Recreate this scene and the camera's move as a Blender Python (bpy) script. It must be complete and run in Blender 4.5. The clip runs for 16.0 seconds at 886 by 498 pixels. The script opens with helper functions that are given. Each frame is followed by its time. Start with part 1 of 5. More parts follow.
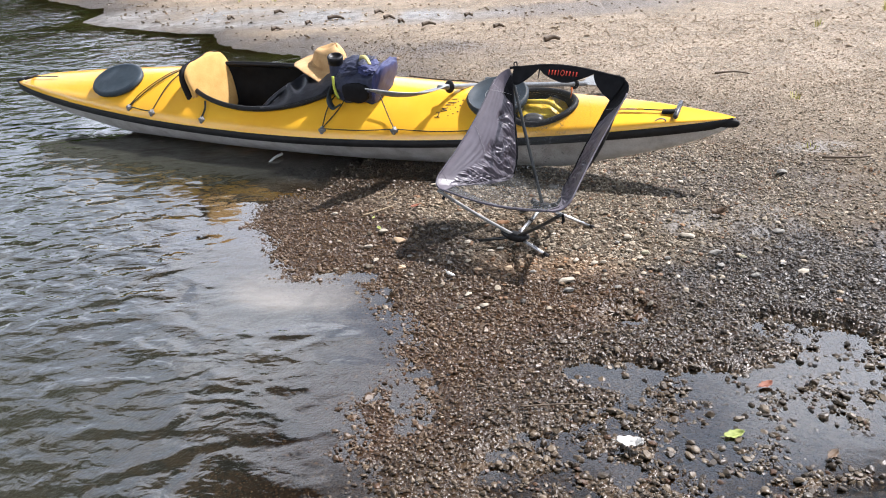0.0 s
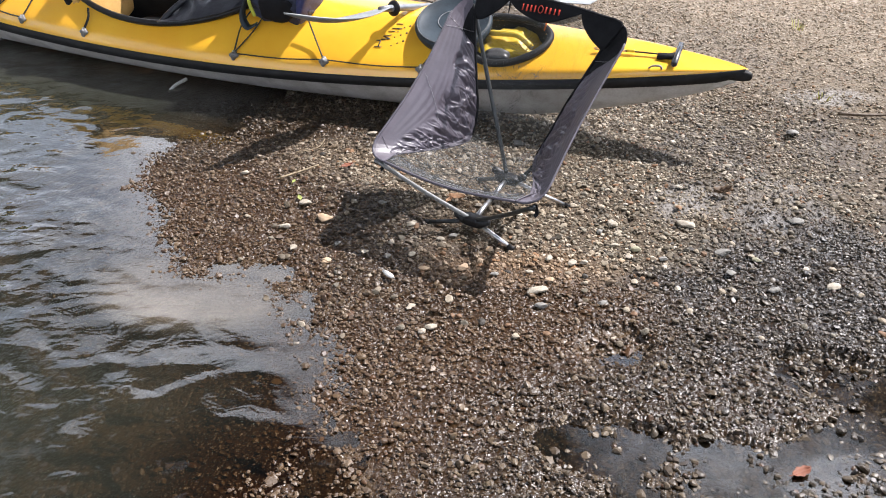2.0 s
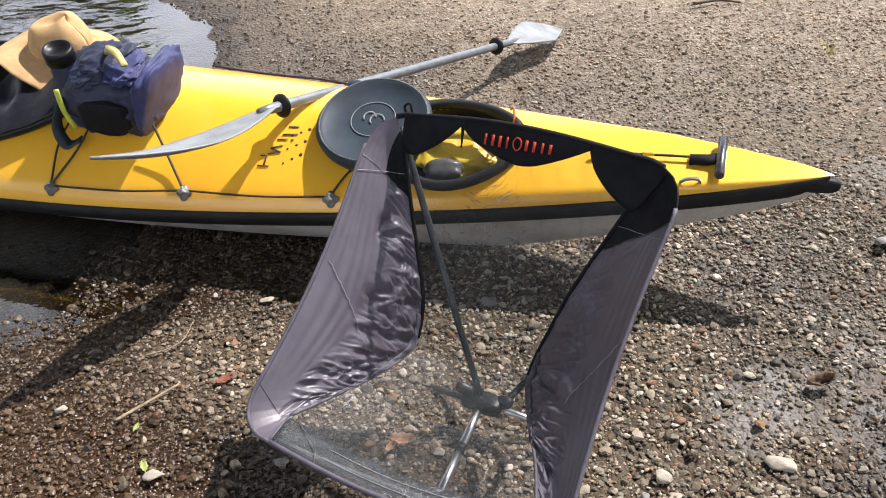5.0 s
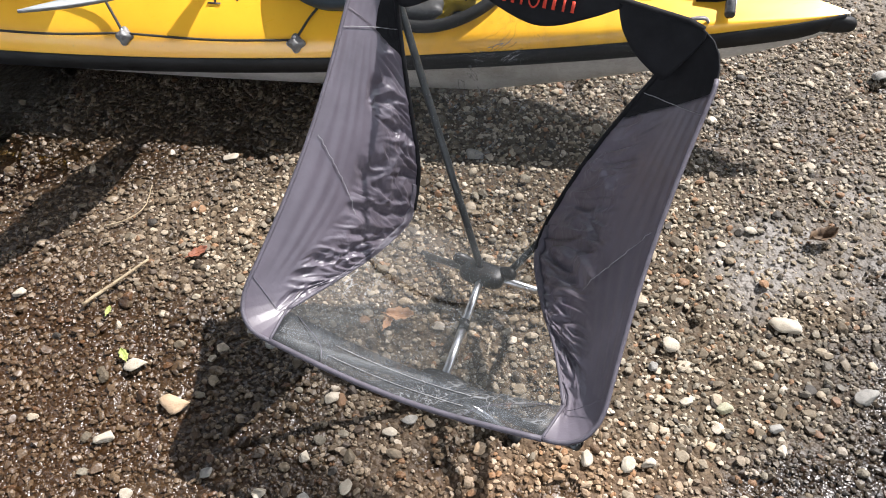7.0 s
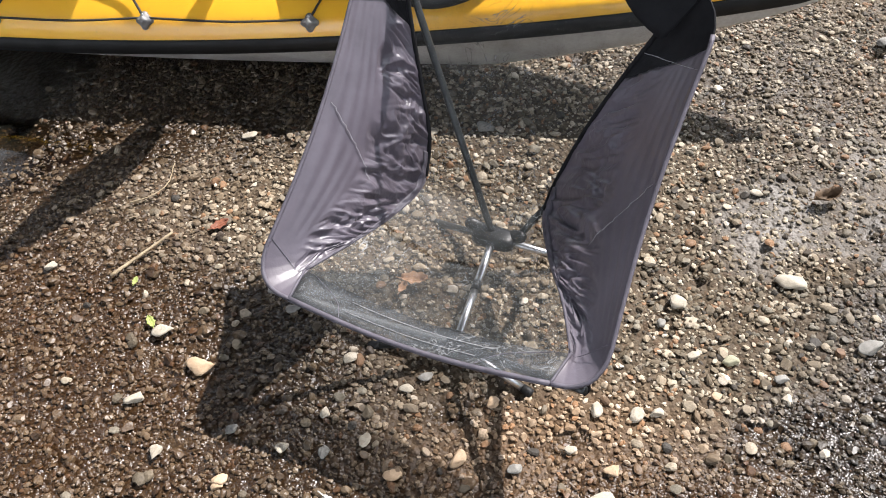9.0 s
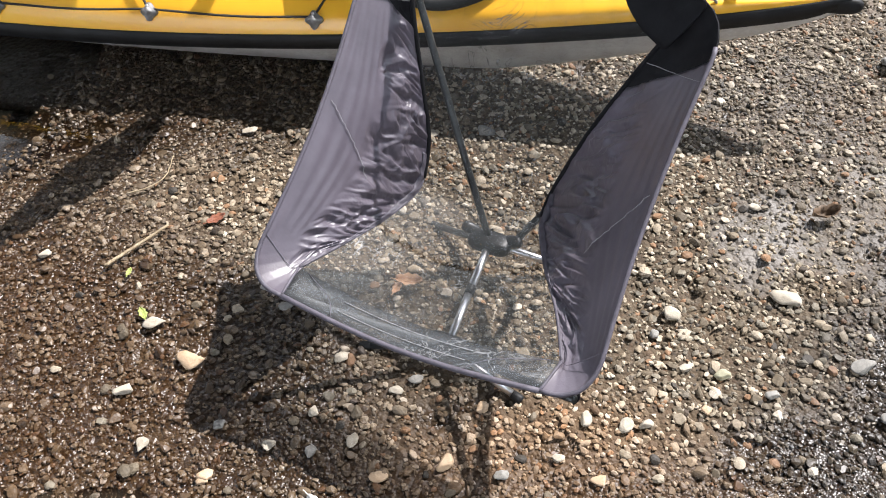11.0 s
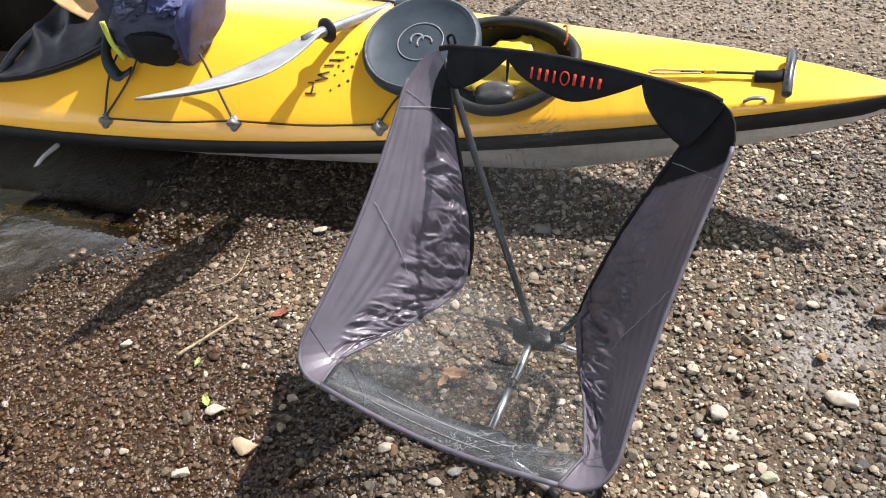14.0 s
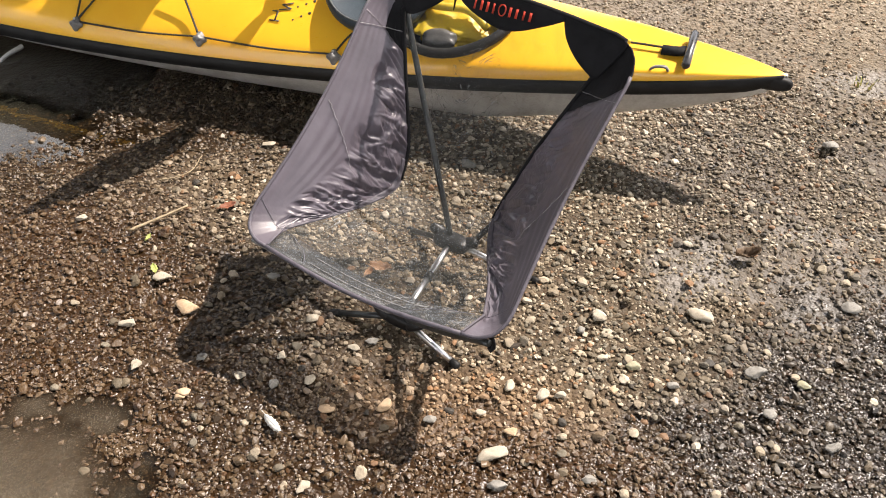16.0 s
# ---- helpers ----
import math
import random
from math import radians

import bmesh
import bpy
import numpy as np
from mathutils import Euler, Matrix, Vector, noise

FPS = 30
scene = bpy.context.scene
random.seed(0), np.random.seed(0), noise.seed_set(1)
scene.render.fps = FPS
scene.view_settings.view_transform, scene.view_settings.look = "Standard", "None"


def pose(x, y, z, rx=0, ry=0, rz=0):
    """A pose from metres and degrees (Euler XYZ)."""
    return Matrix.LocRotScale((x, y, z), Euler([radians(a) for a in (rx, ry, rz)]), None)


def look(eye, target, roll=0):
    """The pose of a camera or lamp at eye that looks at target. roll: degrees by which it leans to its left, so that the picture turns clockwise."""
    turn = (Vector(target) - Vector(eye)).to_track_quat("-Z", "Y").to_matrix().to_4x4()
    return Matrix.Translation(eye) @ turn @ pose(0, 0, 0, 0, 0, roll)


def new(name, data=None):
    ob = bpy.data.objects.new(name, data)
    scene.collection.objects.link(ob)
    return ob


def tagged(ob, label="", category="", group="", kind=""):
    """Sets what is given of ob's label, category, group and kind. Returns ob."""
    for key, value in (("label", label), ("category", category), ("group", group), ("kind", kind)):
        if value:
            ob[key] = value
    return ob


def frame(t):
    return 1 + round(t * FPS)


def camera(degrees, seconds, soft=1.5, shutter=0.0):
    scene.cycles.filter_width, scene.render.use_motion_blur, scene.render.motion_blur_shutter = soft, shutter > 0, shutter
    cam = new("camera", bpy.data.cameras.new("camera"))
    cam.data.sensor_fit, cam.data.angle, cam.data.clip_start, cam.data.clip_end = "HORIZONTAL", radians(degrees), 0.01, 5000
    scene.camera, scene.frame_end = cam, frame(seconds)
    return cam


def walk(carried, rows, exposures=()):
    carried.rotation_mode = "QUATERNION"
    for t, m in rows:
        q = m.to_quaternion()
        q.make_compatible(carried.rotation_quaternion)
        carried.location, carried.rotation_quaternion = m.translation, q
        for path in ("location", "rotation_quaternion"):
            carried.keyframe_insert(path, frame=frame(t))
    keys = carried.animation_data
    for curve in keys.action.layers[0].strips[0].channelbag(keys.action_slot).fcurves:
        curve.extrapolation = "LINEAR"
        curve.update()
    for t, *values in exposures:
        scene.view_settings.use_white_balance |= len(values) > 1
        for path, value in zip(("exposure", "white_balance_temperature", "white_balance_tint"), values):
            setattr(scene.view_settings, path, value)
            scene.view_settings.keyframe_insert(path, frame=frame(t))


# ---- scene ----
cam = camera(54.9, 16.0, soft=1.0)
PATH = [
    (0, (0.223, -0.195, 1.499), (0.117, 1.624, 0.675), -3.3),
    (0.5, (0.325, 0.031, 1.505), (0.153, 1.873, 0.747), -5.0),
    (1, (0.381, 0.16, 1.507), (0.222, 2.009, 0.761), -3.5),
    (1.5, (0.33, 0.35, 1.486), (0.259, 2.144, 0.605), -0.8),
    (2, (0.208, 0.661, 1.478), (0.231, 2.354, 0.413), 0.1),
    (2.5, (0.233, 0.854, 1.481), (0.308, 2.573, 0.461), -1.5),
    (3, (0.356, 1.147, 1.481), (0.415, 2.876, 0.477), -3.4),
    (3.5, (0.353, 1.34, 1.458), (0.4, 3.053, 0.427), -2.7),
    (3.7, (0.307, 1.45, 1.448), (0.381, 3.161, 0.414), -2.0),
    (5.8, (0.299, 2.181, 1.379), (0.45, 3.668, 0.05), -3.8),
    (6, (0.27, 2.211, 1.39), (0.433, 3.626, -0.014), -3.4),
    (6.5, (0.215, 2.235, 1.403), (0.408, 3.557, -0.084), -2.5),
    (7, (0.194, 2.231, 1.415), (0.429, 3.557, -0.063), -1.1),
    (7.5, (0.191, 2.209, 1.435), (0.44, 3.565, -0.013), -0.4),
    (8, (0.182, 2.159, 1.443), (0.383, 3.554, 0.025), -3.1),
    (8.5, (0.197, 2.146, 1.432), (0.356, 3.514, -0.019), -4.9),
    (8.7, (0.194, 2.139, 1.417), (0.364, 3.487, -0.051), -4.6),
    (10.8, (0.194, 2.142, 1.407), (0.389, 3.449, -0.095), -1.5),
    (11, (0.203, 2.142, 1.41), (0.391, 3.476, -0.067), -1.6),
    (11.5, (0.197, 2.143, 1.421), (0.395, 3.531, -0.006), -1.7),
    (12, (0.208, 2.139, 1.435), (0.391, 3.56, 0.04), -3.3),
    (12.5, (0.24, 2.121, 1.452), (0.403, 3.585, 0.099), -4.7),
    (13, (0.316, 2.099, 1.439), (0.46, 3.586, 0.109), -5.1),
    (13.5, (0.342, 2.074, 1.454), (0.389, 3.585, 0.145), -7.1),
    (14, (0.353, 2.076, 1.441), (0.296, 3.598, 0.145), -8.4),
    (14.5, (0.327, 2.009, 1.441), (0.248, 3.547, 0.164), -6.7),
    (15, (0.269, 1.833, 1.43), (0.209, 3.398, 0.186), -2.6),
    (15.5, (0.255, 1.725, 1.435), (0.3, 3.264, 0.159), 1.6),
    (16, (0.311, 1.713, 1.441), (0.442, 3.235, 0.151), 2.5),
]
EXPOSURES = [(0.0, 0.74, 6150, 14), (1.0, 0.62, 6350, 14), (2.0, 0.73, 6200, 14), (3.5, 0.70, 6100, 14), (6.0, 0.48, 6400, 14), (7.0, 0.87, 6300, 12), (8.5, 0.82, 6350, 12), (11.5, 0.89, 6250, 12), (13.5, 0.80, 6250, 14), (14.5, 0.83, 6550, 14), (16.0, 0.82, 7100, 14)]
walk(cam, [(t, look(eye, target, roll)) for t, eye, target, roll in PATH], EXPOSURES)

# ---------------------------------------------------------------- world and sun
SUN = Vector((0.64, 0.33, 1.0)).normalized()
world = bpy.data.worlds.new("sky")
scene.world = world
world.use_nodes = True
wn = world.node_tree.nodes
wl = world.node_tree.links
wn.clear()
sky = wn.new("ShaderNodeTexSky")
sky.sky_type = "NISHITA"
sky.sun_disc = False
sky.sun_elevation = math.asin(SUN.z)
sky.sun_rotation = math.atan2(SUN.x, SUN.y)
sky.air_density, sky.dust_density, sky.ozone_density = 1.0, 4.0, 1.0
coord = wn.new("ShaderNodeTexCoord")
cloud = wn.new("ShaderNodeTexNoise")
cloud.inputs["Scale"].default_value = 2.6
cloud.inputs["Detail"].default_value = 6.0
cloud.inputs["Roughness"].default_value = 0.6
ramp = wn.new("ShaderNodeValToRGB")
ramp.color_ramp.elements[0].position = 0.49
ramp.color_ramp.elements[1].position = 0.60
mixc = wn.new("ShaderNodeMix")
mixc.data_type = "RGBA"
shade = wn.new("ShaderNodeTexNoise")
shade.inputs["Scale"].default_value = 4.2
shade.inputs["Detail"].default_value = 5.0
puff = wn.new("ShaderNodeValToRGB")
puff.color_ramp.elements[0].position, puff.color_ramp.elements[1].position = 0.40, 0.60
puff.color_ramp.elements[0].color, puff.color_ramp.elements[1].color = (0.46, 0.52, 0.62, 1), (0.97, 1.01, 1.07, 1)
tall = wn.new("ShaderNodeVectorMath")
tall.operation = "SCALE"
bg = wn.new("ShaderNodeBackground")
bg.inputs["Strength"].default_value = 0.0081
wout = wn.new("ShaderNodeOutputWorld")
wl.new(coord.outputs["Generated"], cloud.inputs["Vector"])
wl.new(coord.outputs["Generated"], shade.inputs["Vector"])
wl.new(shade.outputs["Fac"], puff.inputs["Fac"])
wl.new(puff.outputs["Color"], tall.inputs[0])
wl.new(tall.outputs["Vector"], mixc.inputs["B"])
split = wn.new("ShaderNodeSeparateXYZ")
haze = wn.new("ShaderNodeMath")
haze.operation = "MULTIPLY_ADD"
haze.inputs[1].default_value, haze.inputs[2].default_value = -0.90, 0.56
total = wn.new("ShaderNodeMath")
total.operation = "ADD"
wl.new(coord.outputs["Generated"], split.inputs["Vector"])
wl.new(split.outputs["Z"], haze.inputs[0])
rise = wn.new("ShaderNodeMath")
rise.operation = "MULTIPLY_ADD"
rise.inputs[1].default_value, rise.inputs[2].default_value = -190.0, 262.0
wl.new(split.outputs["Z"], rise.inputs[0])
wl.new(haze.outputs[0], total.inputs[0])
wl.new(cloud.outputs["Fac"], total.inputs[1])
glow = wn.new("ShaderNodeVectorMath")
glow.operation = "DOT_PRODUCT"
glow.inputs[1].default_value = SUN
thin = wn.new("ShaderNodeMath")
thin.operation = "MULTIPLY_ADD"
thin.inputs[1].default_value, thin.inputs[2].default_value = 0.28, -0.12
veil = wn.new("ShaderNodeMath")
veil.operation = "ADD"
wl.new(coord.outputs["Generated"], glow.inputs[0])
wl.new(glow.outputs["Value"], thin.inputs[0])
ahead, ring, halo, bright = (wn.new("ShaderNodeMath") for _ in range(4))
ahead.operation, ring.operation, halo.operation, bright.operation = "MAXIMUM", "POWER", "MULTIPLY_ADD", "MULTIPLY"
ahead.inputs[1].default_value, ring.inputs[1].default_value = 0.0, 8.0
halo.inputs[1].default_value, halo.inputs[2].default_value = 2.3, 1.0
wl.new(glow.outputs["Value"], ahead.inputs[0])
wl.new(ahead.outputs[0], ring.inputs[0])
wl.new(ring.outputs[0], halo.inputs[0])
wl.new(halo.outputs[0], bright.inputs[0])
wl.new(rise.outputs[0], bright.inputs[1])
wl.new(bright.outputs[0], tall.inputs["Scale"])
wl.new(thin.outputs[0], veil.inputs[0])
wl.new(total.outputs[0], veil.inputs[1])
wl.new(veil.outputs[0], ramp.inputs["Fac"])
wl.new(ramp.outputs["Color"], mixc.inputs["Factor"])
wl.new(sky.outputs["Color"], mixc.inputs["A"])
wl.new(mixc.outputs["Result"], bg.inputs["Color"])
wl.new(bg.outputs["Background"], wout.inputs["Surface"])
sun = bpy.data.lights.new("sun", "SUN")
sun.energy, sun.angle, sun.color = 5.2, radians(0.55), (1.0, 0.95, 0.90)
sun_ob = new("sun", sun)
sun_ob.matrix_world = look(SUN * 30, (0, 0, 0))


# ---------------------------------------------------------------- materials
def material(name, build):
    m = bpy.data.materials.new(name)
    m.use_nodes = True
    nt = m.node_tree
    nt.nodes.clear()
    out = nt.nodes.new("ShaderNodeOutputMaterial")

    def node(kind, links=None, **inputs):
        n = nt.nodes.new("ShaderNode" + kind)
        for key, value in inputs.items():
            key = key.replace("_", " ")
            if isinstance(value, bpy.types.NodeSocket):
                nt.links.new(value, n.inputs[key])
            else:
                n.inputs[key].default_value = value
        return n

    def ramp(fac, stops, interpolation="LINEAR"):
        n = nt.nodes.new("ShaderNodeValToRGB")
        n.color_ramp.interpolation = interpolation
        e = n.color_ramp.elements
        while len(e) < len(stops):
            e.new(0.5)
        for el, (p, c) in zip(e, stops):
            el.position = p
            el.color = (*c, 1) if len(c) == 3 else c
        nt.links.new(fac, n.inputs["Fac"])
        return n.outputs["Color"]

    def mix(fac, a, b, mode="MIX"):
        n = nt.nodes.new("ShaderNodeMix")
        n.data_type, n.blend_type = "RGBA", mode
        for key, value in (("Factor", fac), ("A", a), ("B", b)):
            if isinstance(value, bpy.types.NodeSocket):
                nt.links.new(value, n.inputs[key])
            else:
                n.inputs[key].default_value = (*value, 1) if isinstance(value, tuple) and len(value) == 3 else value
        return n.outputs["Result"]

    def noise(scale, detail=4.0, rough=0.55, vector=None, distortion=0.0):
        n = node("TexNoise", Scale=scale, Detail=detail, Roughness=rough, Distortion=distortion)
        nt.links.new(vector if vector else place(), n.inputs["Vector"])
        return n.outputs["Fac"]

    cache = {}

    def place():
        if "p" not in cache:
            cache["p"] = nt.nodes.new("ShaderNodeNewGeometry").outputs["Position"]
        return cache["p"]

    def stretch(x, y, z, turn=0.0):
        n = node("Mapping", Vector=place(), Scale=(x, y, z))
        n.inputs["Rotation"].default_value = (0, 0, turn)
        return n.outputs["Vector"]

    def bump(height, strength, distance, normal=None):
        n = node("Bump", Height=height, Strength=strength, Distance=distance)
        if normal:
            nt.links.new(normal, n.inputs["Normal"])
        return n.outputs["Normal"]

    def math_(op, a, b=0.0):
        n = nt.nodes.new("ShaderNodeMath")
        n.operation = op
        n.use_clamp = False
        for i, value in enumerate((a, b)):
            if isinstance(value, bpy.types.NodeSocket):
                nt.links.new(value, n.inputs[i])
            else:
                n.inputs[i].default_value = value
        return n.outputs[0]

    def attribute(key):
        n = nt.nodes.new("ShaderNodeAttribute")
        n.attribute_name = key
        return n.outputs["Fac"]

    class kit:
        pass

    k = kit()
    k.nt, k.node, k.ramp, k.mix, k.noise, k.place, k.stretch, k.bump, k.math, k.attribute = nt, node, ramp, mix, noise, place, stretch, bump, math_, attribute
    nt.links.new(build(k), out.inputs["Surface"])
    return m


def plain(name, dark, light, scale=20.0, rough=(0.4, 0.6), metallic=0.0, fine=400.0, relief=0.15, depth=0.001, **more):
    """A surface with stains at one scale and grain at another."""
    def build(k):
        big, small = k.noise(scale, 5.0, 0.6), k.noise(fine, 3.0)
        tone = k.math("ADD", k.math("MULTIPLY", big, 0.75), k.math("MULTIPLY", small, 0.25))
        colour = k.ramp(tone, [(0.32, dark), (0.68, light)])
        r = k.node("MapRange", Value=big, To_Min=rough[1], To_Max=rough[0]).outputs["Result"]
        return k.node("BsdfPrincipled", Base_Color=colour, Roughness=r, Metallic=metallic, Normal=k.bump(small, relief, depth), **more).outputs["BSDF"]
    return material(name, build)


STONES = [(0.0, (0.06, 0.053, 0.044)), (0.08, (0.14, 0.115, 0.08)), (0.24, (0.21, 0.175, 0.125)), (0.40, (0.36, 0.31, 0.235)), (0.53, (0.25, 0.23, 0.185)),
          (0.64, (0.47, 0.42, 0.335)), (0.75, (0.17, 0.155, 0.125)), (0.83, (0.27, 0.16, 0.09)), (0.89, (0.51, 0.455, 0.37)), (0.965, (0.66, 0.61, 0.53))]


def stone_build(k, pick):
    wet = k.attribute("wet")
    colour = k.mix(1.0, k.ramp(pick, STONES, "CONSTANT"), (0.87, 0.84, 0.80), "MULTIPLY")
    patch = k.noise(1.7, 3.0)
    colour = k.mix(k.ramp(patch, [(0.52, (0, 0, 0)), (0.72, (0.28, 0.28, 0.28))]), colour, (0.23, 0.145, 0.07), "MIX")
    colour = k.mix(k.math("MULTIPLY", k.attribute("rust"), 0.30), colour, k.mix(0.75, colour, (0.62, 0.30, 0.10)))
    speck = k.noise(160.0, 4.0, 0.7)
    colour = k.mix(0.55, colour, k.ramp(speck, [(0.3, (0.45, 0.44, 0.42)), (0.7, (1.25, 1.22, 1.15))]), "MULTIPLY")
    colour = k.mix(k.attribute("dry"), colour, k.mix(0.72, colour, (0.42, 0.33, 0.235)))
    colour = k.mix(wet, colour, k.mix(1.0, colour, (0.29, 0.258, 0.215), "MULTIPLY"))
    colour = k.mix(k.attribute("soaked"), colour, k.mix(1.0, colour, (0.62, 0.635, 0.67), "MULTIPLY"))
    rough = k.node("MapRange", Value=wet, To_Min=0.78, To_Max=0.43).outputs["Result"]
    return k.node("BsdfPrincipled", Base_Color=colour, Roughness=rough, Normal=k.bump(speck, 0.35, 0.002)).outputs["BSDF"]


def gravel_build(k):
    return stone_build(k, k.nt.nodes.new("ShaderNodeNewGeometry").outputs["Random Per Island"])


GRAVEL = material("gravel", gravel_build)


def pebble_build(k):
    return stone_build(k, k.nt.nodes.new("ShaderNodeObjectInfo").outputs["Random"])


PEBBLE = material("pebble", pebble_build)


def ground_build(k):
    wet = k.attribute("wet")
    cells = k.node("TexVoronoi", Vector=k.place(), Scale=62.0)
    tiny = k.node("TexVoronoi", Vector=k.place(), Scale=150.0)
    grit = k.noise(260.0, 4.0, 0.7)
    big = k.noise(0.9, 5.0, 0.6)
    pick = k.node("SeparateColor", Color=cells.outputs["Color"]).outputs["Red"]
    pick2 = k.node("SeparateColor", Color=tiny.outputs["Color"]).outputs["Green"]
    colour = k.mix(0.5, k.ramp(pick, STONES, "CONSTANT"), k.ramp(pick2, STONES, "CONSTANT"))
    colour = k.mix(0.45, colour, k.ramp(big, [(0.3, (0.15, 0.11, 0.07)), (0.7, (0.24, 0.19, 0.135))]))
    colour = k.mix(0.5, colour, k.ramp(grit, [(0.3, (0.5, 0.48, 0.45)), (0.7, (1.2, 1.18, 1.12))]), "MULTIPLY")
    colour = k.mix(1.0, colour, k.mix(k.attribute("packed"), (0.60, 0.55, 0.475), (0.35, 0.30, 0.24)), "MULTIPLY")
    colour = k.mix(k.math("MULTIPLY", k.attribute("rust"), 0.5), colour, (0.16, 0.085, 0.035))
    colour = k.mix(k.attribute("dry"), colour, k.mix(0.78, colour, k.mix(0.6, k.mix(0.5, k.ramp(k.noise(2.6, 7.0, 0.72), [(0.40, (0.17, 0.125, 0.083)), (0.60, (0.47, 0.37, 0.27))]), k.ramp(pick, STONES, "CONSTANT")), k.ramp(grit, [(0.3, (0.5, 0.48, 0.45)), (0.7, (1.2, 1.18, 1.12))]), "MULTIPLY")))
    colour = k.mix(wet, colour, k.mix(1.0, colour, (0.33, 0.28, 0.22), "MULTIPLY"))
    colour = k.mix(k.attribute("soaked"), colour, k.mix(1.0, colour, (0.62, 0.635, 0.67), "MULTIPLY"))
    colour = k.mix(k.attribute("mud"), colour, k.ramp(k.noise(6.0, 5.0, 0.65), [(0.35, (0.15, 0.105, 0.06)), (0.65, (0.26, 0.185, 0.105))]))
    silt = k.attribute("silt")
    colour = k.mix(silt, colour, k.ramp(k.noise(9.0, 6.0, 0.7), [(0.38, (0.085, 0.078, 0.066)), (0.62, (0.31, 0.295, 0.275))]))
    rough = k.node("MapRange", Value=k.math("MAXIMUM", wet, k.math("MULTIPLY", silt, 0.9)), To_Min=0.85, To_Max=0.30).outputs["Result"]
    n = k.bump(cells.outputs["Distance"], 0.9, -0.008)
    n = k.bump(tiny.outputs["Distance"], 0.7, -0.003, n)
    n = k.bump(k.noise(7.0, 5.0, 0.65), 0.35, 0.02, n)
    return k.node("BsdfPrincipled", Base_Color=colour, Roughness=rough, Normal=n).outputs["BSDF"]


GROUND = material("beach", ground_build)


def water_build(k):
    murk = k.attribute("murk")
    lively = k.attribute("lively")
    wave = k.noise(1.0, 1.0, 0.5, k.stretch(5.2, 7.6, 5.0, radians(28)), 0.45)
    wave2 = k.noise(1.0, 2.0, 0.5, k.stretch(15.0, 21.0, 10.0, radians(-16)), 0.5)
    gust = k.node("MapRange", Value=k.noise(0.8, 2.0, 0.5), From_Min=0.38, From_Max=0.62, To_Min=0.45, To_Max=1.15).outputs["Result"]
    lively = k.math("MULTIPLY", lively, gust)
    n = k.bump(k.math("MULTIPLY", wave, lively), 0.7, 0.034)
    n = k.bump(k.math("MULTIPLY", wave2, lively), 0.5, 0.010, n)
    gloss = k.node("BsdfGlossy", Color=(1, 1, 1, 1), Roughness=0.03, Normal=n)
    clear = k.node("BsdfTransparent", Color=(0.66, 0.56, 0.42, 1))
    silt = k.ramp(k.noise(5.0, 5.0, 0.6), [(0.35, (0.095, 0.078, 0.055)), (0.65, (0.18, 0.150, 0.110))])
    mud = k.node("BsdfDiffuse", Color=k.mix(k.attribute("stirred"), (0.034, 0.036, 0.026), silt))
    below = k.node("MixShader", Fac=murk)
    k.nt.links.new(clear.outputs[0], below.inputs[1])
    k.nt.links.new(mud.outputs[0], below.inputs[2])
    fres = k.node("Fresnel", IOR=1.7, Normal=n)
    whole = k.node("MixShader", Fac=fres.outputs[0])
    k.nt.links.new(below.outputs[0], whole.inputs[1])
    k.nt.links.new(gloss.outputs[0], whole.inputs[2])
    return whole.outputs[0]


WATER = material("river_water", water_build)


def gelcoat_build(k):
    stain, fine = k.noise(3.5, 6.0, 0.65), k.noise(70.0, 5.0, 0.7)
    scratch = k.noise(1.0, 2.0, 0.5, k.stretch(14.0, 420.0, 60.0, radians(-24)))
    colour = k.ramp(stain, [(0.3, (0.96, 0.475, 0.026)), (0.7, (0.99, 0.555, 0.038))])
    colour = k.mix(k.ramp(fine, [(0.62, (0, 0, 0)), (0.8, (0.35, 0.35, 0.35))]), colour, (0.45, 0.27, 0.06))
    rough = k.node("MapRange", Value=scratch, To_Min=0.22, To_Max=0.42).outputs["Result"]
    return k.node("BsdfPrincipled", Base_Color=colour, Roughness=rough, Coat_Weight=0.8, Coat_Roughness=0.16, Normal=k.bump(fine, 0.06, 0.001)).outputs["BSDF"]


YELLOW = material("yellow_gelcoat", gelcoat_build)
HULL_GREY = plain("hull_grey", (0.33, 0.31, 0.275), (0.62, 0.61, 0.585), 9.0, (0.35, 0.6), 0.0, 120.0, 0.12)
BLACK_RUBBER = plain("black_rubber", (0.005, 0.005, 0.005), (0.016, 0.016, 0.016), 14.0, (0.45, 0.7), 0.0, 300.0, 0.2, Specular_IOR_Level=0.3)
BLACK_PLASTIC = plain("black_plastic", (0.004, 0.004, 0.0045), (0.013, 0.013, 0.014), 25.0, (0.3, 0.5), Specular_IOR_Level=0.3)
HATCH_RUBBER = plain("hatch_rubber", (0.018, 0.028, 0.037), (0.040, 0.056, 0.070), 12.0, (0.42, 0.65), 0.0, 200.0, 0.15, Specular_IOR_Level=0.3)
DUSTY = plain("dusty_rubber", (0.03, 0.038, 0.042), (0.16, 0.165, 0.16), 60.0, (0.7, 0.9), 0.0, 300.0, 0.3)
FITTING_GREY = plain("fitting_grey", (0.10, 0.10, 0.10), (0.22, 0.215, 0.21), 60.0, (0.3, 0.5))
TOGGLE = plain("worn_toggle_plastic", (0.015, 0.016, 0.018), (0.07, 0.072, 0.078), 60.0, (0.14, 0.3))
